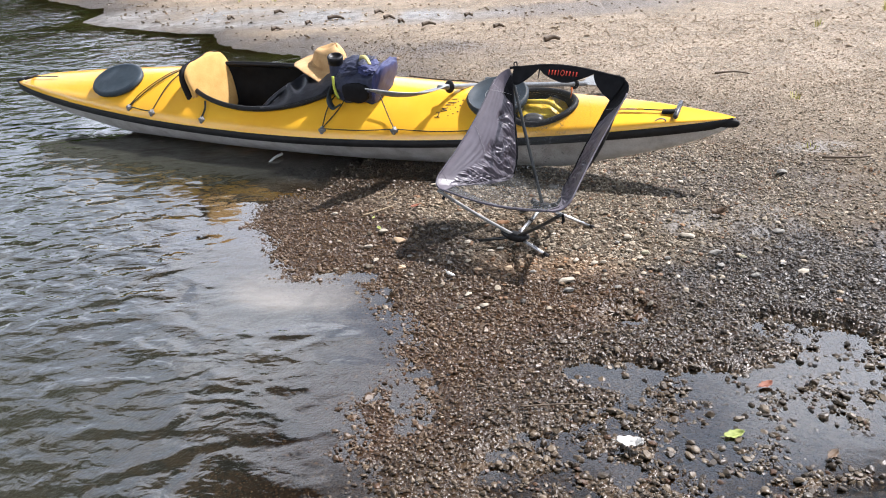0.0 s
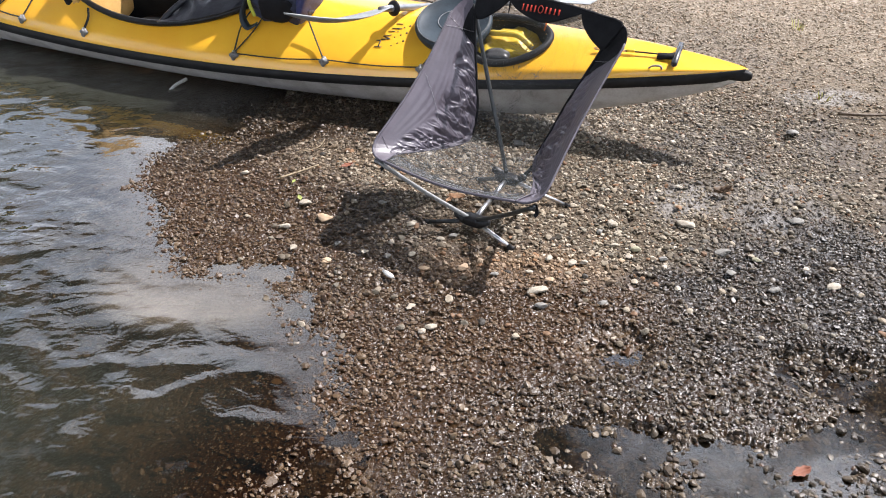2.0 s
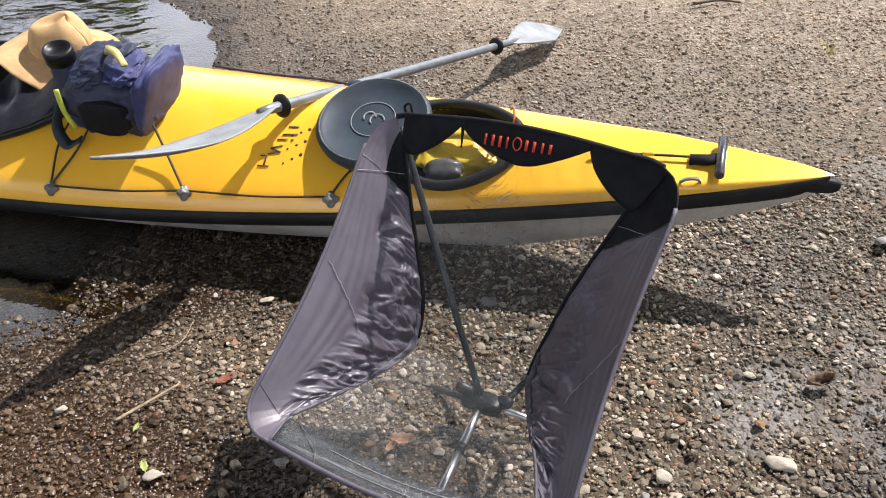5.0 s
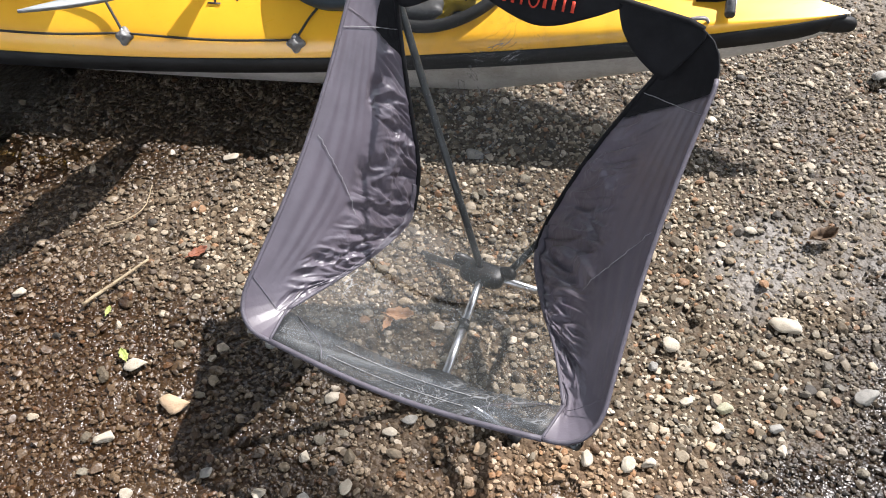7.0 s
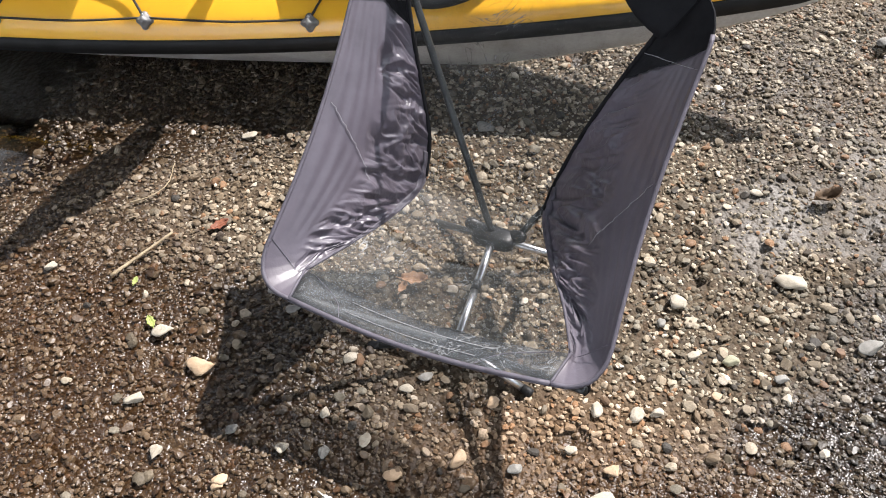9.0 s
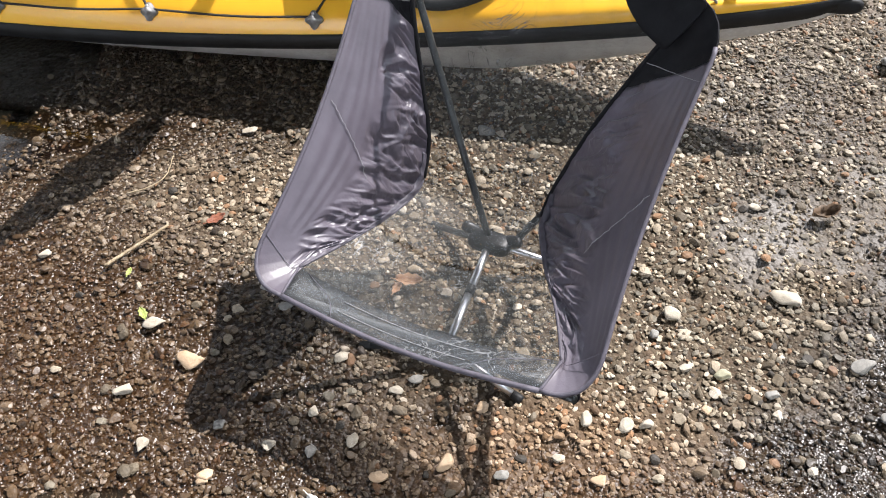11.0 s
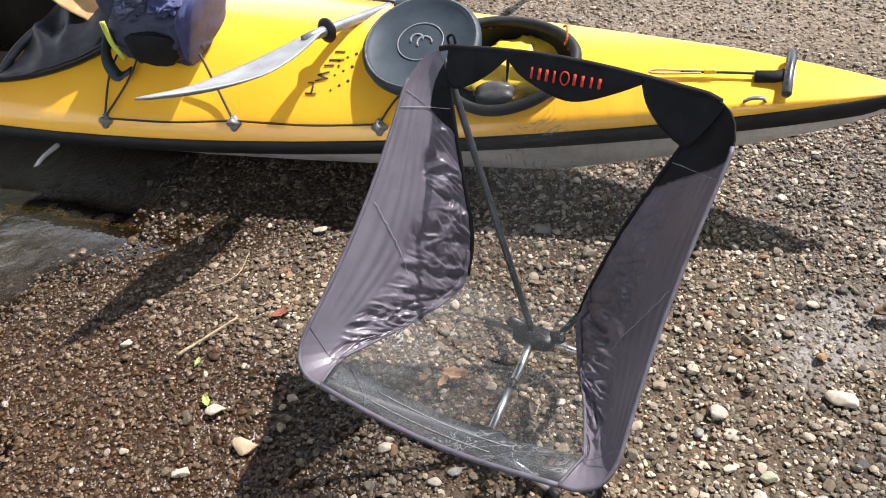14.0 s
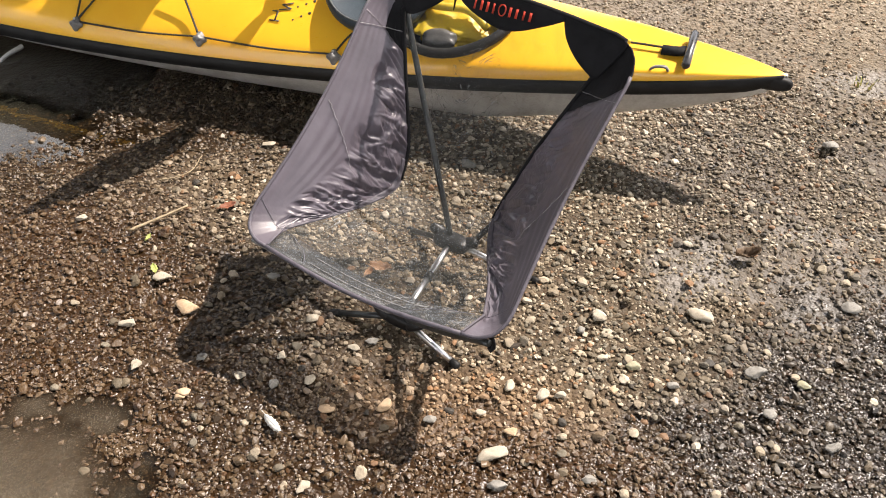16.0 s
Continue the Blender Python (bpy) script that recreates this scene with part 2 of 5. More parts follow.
CORD_BLACK = plain("black_cord", (0.012, 0.011, 0.010), (0.05, 0.045, 0.04), 300.0, (0.7, 0.9))
ALLOY = plain("bare_alloy", (0.55, 0.55, 0.56), (0.78, 0.78, 0.79), 40.0, (0.25, 0.4), 1.0, 500.0, 0.05)
DARK_ALLOY = plain("dark_anodised_alloy", (0.030, 0.033, 0.034), (0.075, 0.08, 0.08), 40.0, (0.3, 0.45), 0.6, 500.0, 0.05)
POLE_GREY = plain("dull_grey_pole", (0.20, 0.205, 0.20), (0.33, 0.335, 0.33), 30.0, (0.35, 0.5), 0.3, 300.0, 0.08)
SHAFT = plain("grey_shaft", (0.13, 0.14, 0.15), (0.24, 0.255, 0.265), 30.0, (0.3, 0.45), 0.35, 300.0, 0.08)
BLADE = plain("pale_blade", (0.17, 0.185, 0.19), (0.31, 0.325, 0.33), 14.0, (0.4, 0.65), 0.0, 260.0, 0.12)
TAN_FOAM = plain("tan_foam", (0.50, 0.27, 0.06), (0.68, 0.42, 0.14), 7.0, (0.75, 0.9), 0.0, 150.0, 0.5, 0.003)
STRAW = plain("straw", (0.40, 0.23, 0.09), (0.66, 0.44, 0.21), 14.0, (0.7, 0.9), 0.0, 500.0, 0.6, 0.002)
NAVY = plain("navy_nylon", (0.012, 0.015, 0.034), (0.042, 0.050, 0.095), 18.0, (0.5, 0.75), 0.0, 60.0, 0.5, 0.004)
LILAC = plain("slate_blue_nylon", (0.021, 0.027, 0.088), (0.046, 0.056, 0.160), 12.0, (0.55, 0.75), 0.0, 40.0, 0.35, 0.004)
WEB = plain("pale_webbing", (0.36, 0.31, 0.11), (0.55, 0.48, 0.20), 60.0, (0.6, 0.8))
LIME = plain("lime_webbing", (0.42, 0.48, 0.05), (0.62, 0.66, 0.10), 40.0, (0.6, 0.8))
DRYBAG = plain("yellow_dry_bag", (0.55, 0.36, 0.02), (0.75, 0.55, 0.05), 16.0, (0.3, 0.5), 0.0, 200.0, 0.2)
SMOKE = plain("smoke_grey_plastic", (0.06, 0.06, 0.06), (0.16, 0.155, 0.15), 30.0, (0.2, 0.45))
BLACK_FABRIC = plain("black_fabric", (0.006, 0.006, 0.007), (0.014, 0.014, 0.016), 20.0, (0.6, 0.85), 0.0, 700.0, 0.5, Specular_IOR_Level=0.17)
COVER = plain("black_coated_cover", (0.008, 0.009, 0.012), (0.024, 0.026, 0.032), 20.0, (0.3, 0.55), 0.0, 60.0, 0.5, 0.003, Specular_IOR_Level=0.35)
COCKPIT_BLACK = plain("cockpit_black", (0.003, 0.003, 0.003), (0.009, 0.009, 0.009), 12.0, (0.5, 0.8), Specular_IOR_Level=0.12)
RED = plain("red_print", (0.50, 0.035, 0.015), (0.65, 0.06, 0.025), 60.0, (0.5, 0.7))
ORANGE_CORD = plain("orange_cord", (0.60, 0.12, 0.01), (0.75, 0.2, 0.02), 200.0, (0.6, 0.8))
PALE_PRINT = plain("pale_print", (0.16, 0.17, 0.18), (0.24, 0.25, 0.26), 60.0, (0.5, 0.7))
DARK_PRINT = plain("dark_print", (0.02, 0.018, 0.015), (0.06, 0.05, 0.04), 90.0, (0.5, 0.7))
WOOD = plain("weathered_stick", (0.20, 0.15, 0.09), (0.42, 0.34, 0.22), 60.0, (0.7, 0.9), 0.0, 300.0, 0.5)
DARK_WOOD = plain("wet_driftwood", (0.05, 0.035, 0.02), (0.13, 0.09, 0.055), 40.0, (0.5, 0.8), 0.0, 200.0, 0.6)
LEAF_RED = plain("red_leaf", (0.17, 0.06, 0.035), (0.28, 0.10, 0.05), 60.0, (0.5, 0.8))
LEAF_ORANGE = plain("orange_leaf", (0.40, 0.22, 0.11), (0.60, 0.37, 0.22), 60.0, (0.5, 0.8))
LEAF_GREEN = plain("green_leaf", (0.21, 0.26, 0.06), (0.38, 0.42, 0.13), 60.0, (0.5, 0.8))
LEAF_BROWN = plain("brown_leaf", (0.07, 0.045, 0.025), (0.16, 0.10, 0.055), 50.0, (0.5, 0.8))
FEATHER = plain("white_feather", (0.55, 0.54, 0.50), (0.80, 0.79, 0.75), 80.0, (0.6, 0.8))
GRASS = plain("sparse_grass", (0.36, 0.36, 0.09), (0.62, 0.56, 0.22), 3.0, (0.6, 0.8))
BARK = plain("bark", (0.05, 0.04, 0.03), (0.14, 0.11, 0.08), 8.0, (0.8, 0.95))


def foliage_build(k):
    colour = k.ramp(k.noise(0.7, 5.0, 0.6), [(0.35, (0.045, 0.08, 0.02)), (0.65, (0.12, 0.17, 0.045))])
    leaf_face = k.node("BsdfDiffuse", Color=colour)
    glow_through = k.node("BsdfTranslucent", Color=k.mix(0.5, colour, (0.13, 0.20, 0.03)))
    whole = k.node("MixShader", Fac=0.5)
    k.nt.links.new(leaf_face.outputs[0], whole.inputs[1])
    k.nt.links.new(glow_through.outputs[0], whole.inputs[2])
    return whole.outputs[0]


FOLIAGE = material("foliage", foliage_build)


def nylon_build(k):
    fold, weave = k.noise(11.0, 5.0, 0.65), k.noise(900.0, 2.0)
    colour = k.ramp(fold, [(0.3, (0.076, 0.066, 0.082)), (0.7, (0.122, 0.106, 0.130))])
    soft = k.attribute("slack")
    slant = k.node("Mapping", Vector=k.place(), Scale=(1.0, 1.0, 0.55))
    slant.inputs["Rotation"].default_value = (radians(35), radians(25), 0)
    crisp = k.math("ABSOLUTE", k.math("SUBTRACT", k.noise(17.0, 1.5, 0.5, slant.outputs["Vector"], 1.0), 0.5))
    crisp2 = k.math("ABSOLUTE", k.math("SUBTRACT", k.noise(41.0, 1.0, 0.5, slant.outputs["Vector"], 0.8), 0.5))
    crush = k.math("ADD", crisp, k.math("MULTIPLY", crisp2, 0.35))
    n = k.bump(k.math("MULTIPLY", crush, soft), 1.0, -0.009)
    grain = k.noise(1.0, 2.0, 0.6, k.stretch(150.0, 150.0, 10.0), 0.3)
    n = k.bump(grain, 0.22, 0.0012, n)
    n = k.bump(weave, 0.12, 0.0006, n)
    return k.node("BsdfPrincipled", Base_Color=colour, Roughness=0.37, Specular_IOR_Level=0.6, Sheen_Weight=0.06, Sheen_Roughness=0.4, Normal=n).outputs["BSDF"]


NYLON = material("grey_ripstop_nylon", nylon_build)
HEM = plain("grey_hem_tape", (0.060, 0.054, 0.068), (0.115, 0.105, 0.128), 40.0, (0.5, 0.7), 0.0, 600.0, 0.3)


def net_build(k, cover, tone):
    """Sheer knitted mesh: a thin veil, with pale glints painted into its colour along its small folds."""
    streak = k.noise(1.0, 3.0, 0.6, k.stretch(9.0, 40.0, 9.0, radians(-34)), 0.8)
    weave = k.noise(700.0, 2.0)
    fold = k.math("ABSOLUTE", k.math("SUBTRACT", k.noise(10.0, 3.0, 0.6, None, 1.6), 0.5))
    glint = k.node("MapRange", Value=fold, From_Min=0.0, From_Max=0.011, To_Min=1.0, To_Max=0.0).outputs["Result"]
    some = k.node("MapRange", Value=k.noise(5.0, 2.0), From_Min=0.50, From_Max=0.62, To_Min=0.0, To_Max=0.42).outputs["Result"]
    glint = k.math("MULTIPLY", glint, some)
    share = k.node("MapRange", Value=streak, From_Min=0.45, From_Max=0.75, To_Min=cover, To_Max=cover + 0.10).outputs["Result"]
    colour = k.mix(glint, k.ramp(streak, [(0.5, tone), (0.8, tuple(2.2 * c for c in tone))]), (0.5, 0.5, 0.5))
    body = k.node("BsdfPrincipled", Base_Color=colour, Roughness=0.5, Normal=k.bump(weave, 0.3, 0.001))
    clear = k.node("BsdfTransparent", Color=(1, 1, 1, 1))
    whole = k.node("MixShader", Fac=k.math("ADD", share, glint))
    k.nt.links.new(clear.outputs[0], whole.inputs[1])
    k.nt.links.new(body.outputs[0], whole.inputs[2])
    return whole.outputs[0]


NET = material("sheer_mesh", lambda k: net_build(k, 0.33, (0.038, 0.043, 0.044)))
NET_BACK = material("back_mesh", lambda k: net_build(k, 0.25, (0.022, 0.028, 0.030)))
NET_DOUBLE = material("double_mesh", lambda k: net_build(k, 0.50, (0.055, 0.061, 0.066)))
THREAD = plain("pale_thread", (0.22, 0.22, 0.23), (0.40, 0.40, 0.41), 200.0, (0.5, 0.7))


# ---------------------------------------------------------------- building helpers
def world_of(ob):
    m = ob.matrix_basis.copy()
    if ob.parent:
        m = world_of(ob.parent) @ ob.matrix_parent_inverse @ m
    return m


def finish(name, bm, mat, parent=None, label="", smooth=True):
    """Link a bmesh, given in world metres, as one mesh object."""
    me = bpy.data.meshes.new(name)
    bm.normal_update()
    bm.to_mesh(me)
    bm.free()
    me.materials.append(mat)
    if smooth:
        me.polygons.foreach_set("use_smooth", [True] * len(me.polygons))
    ob = new(name, me)
    if parent:
        ob.parent = parent
        ob.matrix_parent_inverse = world_of(parent).inverted()
    if label:
        ob["label"] = label
    return ob


def part(name, bm, mat, parent, label="", smooth=True):
    return finish(name, bm, mat, parent, label, smooth)


def thing(name, where, label, category, group=""):
    ob = new(name)
    ob.empty_display_size = 0.05
    ob.location = where
    return tagged(ob, label, category, group)


def V(*p):
    return Vector(p)


def smooth_path(points, n=8):
    """Catmull-Rom through the points."""
    p = [Vector(q) for q in points]
    p = [p[0] * 2 - p[1]] + p + [p[-1] * 2 - p[-2]]
    out = []
    for i in range(1, len(p) - 2):
        for j in range(n):
            t = j / n
            a, b, c, d = p[i - 1], p[i], p[i + 1], p[i + 2]
            out.append(0.5 * (2 * b + (c - a) * t + (2 * a - 5 * b + 4 * c - d) * t * t + (3 * b - a - 3 * c + d) * t ** 3))
    out.append(p[-2])
    return out


def tube(bm, points, radius, sides=8, caps=True, closed=False):
    pts = [Vector(q) for q in points]
    n = len(pts)
    rad = radius if isinstance(radius, (list, tuple)) else [radius] * n
    rings, up = [], None
    for i, p in enumerate(pts):
        if closed:
            d = pts[(i + 1) % n] - pts[i - 1]
        else:
            d = pts[min(i + 1, n - 1)] - pts[max(i - 1, 0)]
        d.normalize()
        if up is None:
            up = d.orthogonal().normalized()
        up = (up - d * up.dot(d)).normalized()
        side = d.cross(up)
        rings.append([bm.verts.new(p + (up * math.cos(a) + side * math.sin(a)) * rad[i]) for a in (2 * math.pi * j / sides for j in range(sides))])
    pairs = list(zip(rings, rings[1:])) + ([(rings[-1], rings[0])] if closed else [])
    for a, b in pairs:
        for j in range(sides):
            bm.faces.new((a[j], a[(j + 1) % sides], b[(j + 1) % sides], b[j]))
    if caps and not closed:
        bm.faces.new(rings[0][::-1])
        bm.faces.new(rings[-1])
    return bm


def ribbon(bm, points, across, width, thick):
    """A flat strap along the points."""
    rings = []
    pts = [Vector(q) for q in points]
    for i, p in enumerate(pts):
        d = (pts[min(i + 1, len(pts) - 1)] - pts[max(i - 1, 0)]).normalized()
        s = Vector(across)
        s = (s - d * s.dot(d)).normalized()
        u = d.cross(s)
        rings.append([bm.verts.new(p + s * a * width / 2 + u * b * thick / 2) for a, b in ((-1, -1), (1, -1), (1, 1), (-1, 1))])
    for a, b in zip(rings, rings[1:]):
        for j in range(4):
            bm.faces.new((a[j], a[(j + 1) % 4], b[(j + 1) % 4], b[j]))
    bm.faces.new(rings[0][::-1])
    bm.faces.new(rings[-1])
    return bm


def sheet(bm, rows, thick=0.0):
    """A grid of points as a skin; with thickness a closed one."""
    nr, nc = len(rows), len(rows[0])
    top = [[bm.verts.new(p) for p in r] for r in rows]
    for i in range(nr - 1):
        for j in range(nc - 1):
            bm.faces.new((top[i][j], top[i][j + 1], top[i + 1][j + 1], top[i + 1][j]))
    if thick:
        bm.normal_update()
        low = [[bm.verts.new(v.co - v.normal * thick) for v in r] for r in top]
        for i in range(nr - 1):
            for j in range(nc - 1):
                bm.faces.new((low[i][j], low[i + 1][j], low[i + 1][j + 1], low[i][j + 1]))
        for i in range(nr - 1):
            bm.faces.new((top[i][0], top[i + 1][0], low[i + 1][0], low[i][0]))
            bm.faces.new((top[i][-1], low[i][-1], low[i + 1][-1], top[i + 1][-1]))
        for j in range(nc - 1):
            bm.faces.new((top[0][j], low[0][j], low[0][j + 1], top[0][j + 1]))
            bm.faces.new((top[-1][j], top[-1][j + 1], low[-1][j + 1], low[-1][j]))
    return bm


def rounded_block(bm, m, size, round_=3.5, seg=10, wobble=0.0, seed=0.0, crease=0.0):
    """A soft box (superellipsoid) at the pose m."""
    made = bmesh.ops.create_cube(bm, size=2.0)["verts"]
    es = list({e for v in made for e in v.link_edges})
    bmesh.ops.subdivide_edges(bm, edges=es, cuts=seg, use_grid_fill=True)
    for v in bm.verts:
        if v.tag:
            continue
        c = v.co.copy()
        r = (abs(c.x) ** round_ + abs(c.y) ** round_ + abs(c.z) ** round_) ** (1 / round_)
        c = c / r
        if wobble:
            c *= 1 + wobble * noise.noise(c * 1.7 + Vector((seed, seed * 2, 0)))
        if crease:
            at = c * 2.6 + Vector((seed, 1.0, seed * 3))
            at = at + Vector((noise.noise(at), noise.noise(at + Vector((7, 2, 4))), 0)) * 0.7
            c *= 1 - crease * (1 - 2.2 * abs(noise.noise(at)) - 0.9 * abs(noise.noise(at * 2.3)))
        v.co = m @ Vector((c.x * size[0] / 2, c.y * size[1] / 2, c.z * size[2] / 2))
        v.tag = True
    return bm


def disc(bm, m, profile, sides=40, lobes=0.0):
    """Turn a profile of (radius, height) round the local z."""
    rings = []
    for r, h in profile:
        rings.append([bm.verts.new(m @ Vector((r * (1 + lobes * math.cos(4 * a)) * math.cos(a), r * (1 + lobes * math.cos(4 * a)) * math.sin(a), h))) for a in (2 * math.pi * j / sides for j in range(sides))])
    for a, b in zip(rings, rings[1:]):
        for j in range(sides):
            bm.faces.new((a[j], a[(j + 1) % sides], b[(j + 1) % sides], b[j]))
    if profile[0][0] > 1e-4:
        bm.faces.new(rings[0][::-1])
    if profile[-1][0] > 1e-4:
        bm.faces.new(rings[-1])
    bmesh.ops.remove_doubles(bm, verts=bm.verts[:], dist=1e-5)
    return bm


def frame_from(origin, x, z):
    """A pose with local z along z and local x as near x as it can be."""
    z = Vector(z).normalized()
    x = Vector(x)
    x = (x - z * x.dot(z)).normalized()
    y = z.cross(x)
    m = Matrix((x, y, z)).transposed().to_4x4()
    m.translation = origin
    return m


# ---------------------------------------------------------------- beach and river
LEVEL = -0.02
SHORE = [(-0.10, 0.2), (-0.12, 1.0), (-0.13, 1.56), (-0.19, 1.77), (-0.08, 1.88), (-0.14, 1.97), (0.0, 2.15), (-0.03, 2.33), (0.0, 2.48), (-0.157, 2.67),
         (-0.292, 2.90), (-0.56, 2.96), (-0.66, 3.2), (-0.79, 3.5), (-0.83, 3.68), (-0.74, 3.84), (-0.64, 3.90), (-0.53, 3.98), (-0.53, 4.2), (-0.48, 4.9), (-0.38, 5.6),
         (-0.46, 6.3), (-0.75, 6.75), (-1.37, 7.45), (-2.3, 8.1), (-2.6, 8.9), (-3.3, 9.15), (-4.55, 10.05), (-4.5, 10.8), (-6.2, 12.6), (-6.6, 15.5), (-7.5, 18.8),
         (-10.0, 30.0), (-14.0, 42.0), (-36.0, 42.0), (-36.0, -26.0), (-0.6, -26.0)]


def shore_distance(x, y):
    """Metres from the water's edge: positive on land."""
    best = np.full(x.shape, 1e9)
    inside = np.zeros(x.shape, bool)
    for (ax, ay), (bx, by) in zip(SHORE, SHORE[1:] + SHORE[:1]):
        dx, dy = bx - ax, by - ay
        t = np.clip(((x - ax) * dx + (y - ay) * dy) / (dx * dx + dy * dy), 0, 1)
        best = np.minimum(best, np.hypot(x - ax - t * dx, y - ay - t * dy))
        cross = (ay > y) != (by > y)
        if dy:
            inside ^= cross & (x < ax + (y - ay) / dy * dx)
    return np.where(inside, -best, best)


RNG = np.random.default_rng(7)
LAT = RNG.random((64, 64))


def value_noise(x, y, scale):
    """Smooth value noise, 0 to 1."""
    u, v = np.asarray(x) * scale, np.asarray(y) * scale
    i, j = np.floor(u).astype(int), np.floor(v).astype(int)
    f, g = u - i, v - j
    f, g = f * f * (3 - 2 * f), g * g * (3 - 2 * g)
    a, b = LAT[i % 64, j % 64], LAT[(i + 1) % 64, j % 64]
    c, d = LAT[i % 64, (j + 1) % 64], LAT[(i + 1) % 64, (j + 1) % 64]
    return (a * (1 - f) + b * f) * (1 - g) + (c * (1 - f) + d * f) * g


def blob(x, y, cx, cy, rx, ry, turn=0.0):
    """1 in the middle of an oval, 0 at its edge and outside."""
    c, s = math.cos(radians(turn)), math.sin(radians(turn))
    u, v = ((x - cx) * c + (y - cy) * s) / rx, (-(x - cx) * s + (y - cy) * c) / ry
    return np.clip(1 - u * u - v * v, 0, 1)


def pool_share(x, y):
    p = np.maximum.reduce([blob(x, y, 1.0, 1.74, 0.90, 0.46, 3), blob(x, y, 0.36, 1.62, 0.26, 0.32), blob(x, y, 0.70, 2.50, 0.13, 0.10, 20), blob(x, y, 0.62, 2.13, 0.20, 0.13), blob(x, y, 0.92, 2.06, 0.20, 0.12, -10), blob(x, y, 1.30, 2.36, 0.26, 0.13, -20), blob(x, y, 1.35, 2.12, 0.48, 0.22, 14),
                           blob(x, y, -0.42, 2.80, 0.34, 0.2, -8), blob(x, y, -0.02, 2.02, 0.1, 0.2), blob(x, y, 0.66, 2.12, 0.12, 0.10)])
    ragged = 1.05 * value_noise(x, y, 6.0) + 0.9 * value_noise(x, y, 17.0) + 0.8 * value_noise(x, y, 41.0) - 0.92
    return np.clip(p * 2.4 - ragged * (1.1 - p), 0, 1)


def height(x, y):
    x, y = np.asarray(x, float), np.asarray(y, float)
    d = shore_distance(x, y) + 0.10 * (value_noise(x, y, 6.0) - 0.5) + 0.05 * (value_noise(x, y, 17.0) - 0.5)
    land = LEVEL + 0.024 * (1 - np.exp(-np.maximum(d, 0) / 0.22)) + 0.004 * np.minimum(np.maximum(d, 0), 6) * 0.3
    land = land + 0.06 * np.maximum(np.hypot(x - 0.5, y - 3) - 9.0, 0) * np.clip(d / 6, 0, 1)
    bed = LEVEL - 0.34 * (1 - np.exp(-(np.maximum(-d, 0) / 1.45) ** 1.6))
    h = np.where(d > 0, land, bed)
    rough = (value_noise(x, y, 2.3) - 0.5) * 0.010 + (value_noise(x, y, 9.0) - 0.5) * 0.010 + (value_noise(x, y, 31.0) - 0.5) * 0.006
    p = pool_share(x, y) * (d > -0.05)
    h = h * (1 - p) + p * (LEVEL - 0.0035 + 0.012 * (value_noise(x, y, 23.0) - 0.52) + 0.010 * (value_noise(x, y, 11.0) - 0.52))
    return h + rough * np.clip(0.35 + d * 2 + p, 0.25, 1.0)


def soak_share(x, y):
    """A soaked grey patch of gravel beside the puddles."""
    return np.clip(1.7 * blob(x, y, 1.47, 2.74, 0.84, 0.72) - 0.7 * value_noise(x, y, 5.3) - 0.5 * value_noise(x, y, 14.0), 0, 1)


def damp_and_shade(x, y, z):
    """How damp the gravel is: soaked by the water's edge, drying upwards and inland; with painted kayak shade."""
    d = shore_distance(np.asarray(x), np.asarray(y))
    w = np.exp(-np.maximum(d, 0) / 0.8) * 1.0 + 0.7 * np.clip((3.15 - np.asarray(y)) / 0.8, 0, 1) + np.clip((LEVEL + 0.012 - z) / 0.012, 0, 1)
    w = w + 0.85 * np.clip(pool_share(x, y) * 1.5, 0, 1)
    w = w + 0.85 * blob(x, y, -0.5, 3.3, 0.6, 0.9) + 1.3 * soak_share(x, y) + 0.6 * blob(x, y, 0.9, 2.2, 1.1, 0.7) + 0.6 * blob(x, y, 0.4, 2.1, 0.8, 0.8)
    w = w + 1.1 * blob(x, y, -0.15, 4.12, 0.85, 0.36, -24) - 0.9 * blob(x, y, 0.40, 3.62, 0.75, 0.42, -10) - 0.7 * blob(x, y, 0.72, 3.02, 0.62, 0.42)
    w = w + 0.9 * (value_noise(x, y, 1.6) - 0.55) + 0.5 * (value_noise(x, y, 5.0) - 0.5)
    far = np.clip((np.asarray(y) - 4.2) / 1.5, 0, 1) * np.clip((d - 0.7) / 0.6, 0, 1)
    damp = np.clip(1.8 * blob(x, y, 1.3, 9.2, 2.0, 0.7, 6) + 1.2 * blob(x, y, -0.2, 7.4, 1.5, 0.7, -20) - 0.9 * value_noise(x, y, 3.1), 0, 1)
    return np.maximum(np.clip(w, 0, 1) * (1 - 0.75 * far), 0.8 * damp)


def silt_share(x, y):
    """Bare patches of fine grey silt: by the chair, up the beach and on the far mud flat."""
    p = np.maximum.reduce([blob(x, y, 1.12, 3.32, 0.26, 0.17, 25), blob(x, y, 1.36, 3.14, 0.18, 0.09, 20), 0.8 * blob(x, y, 1.42, 3.34, 0.42, 0.30, 10), blob(x, y, 1.98, 4.25, 0.36, 0.16, 10)])
    ragged = 0.8 * value_noise(x, y, 9.0) + 0.6 * value_noise(x, y, 24.0)
    near = 0.5 * np.clip(p * 1.9 - ragged, 0, 1)
    flat = np.clip(2 * blob(x, y, -2.6, 9.75, 2.5, 0.75, -16) + 2 * blob(x, y, -0.6, 9.25, 1.4, 0.40, -6), 0, 1)
    return np.maximum(near, flat * np.clip(1.6 - 1.6 * value_noise(x, y, 2.4), 0, 1))


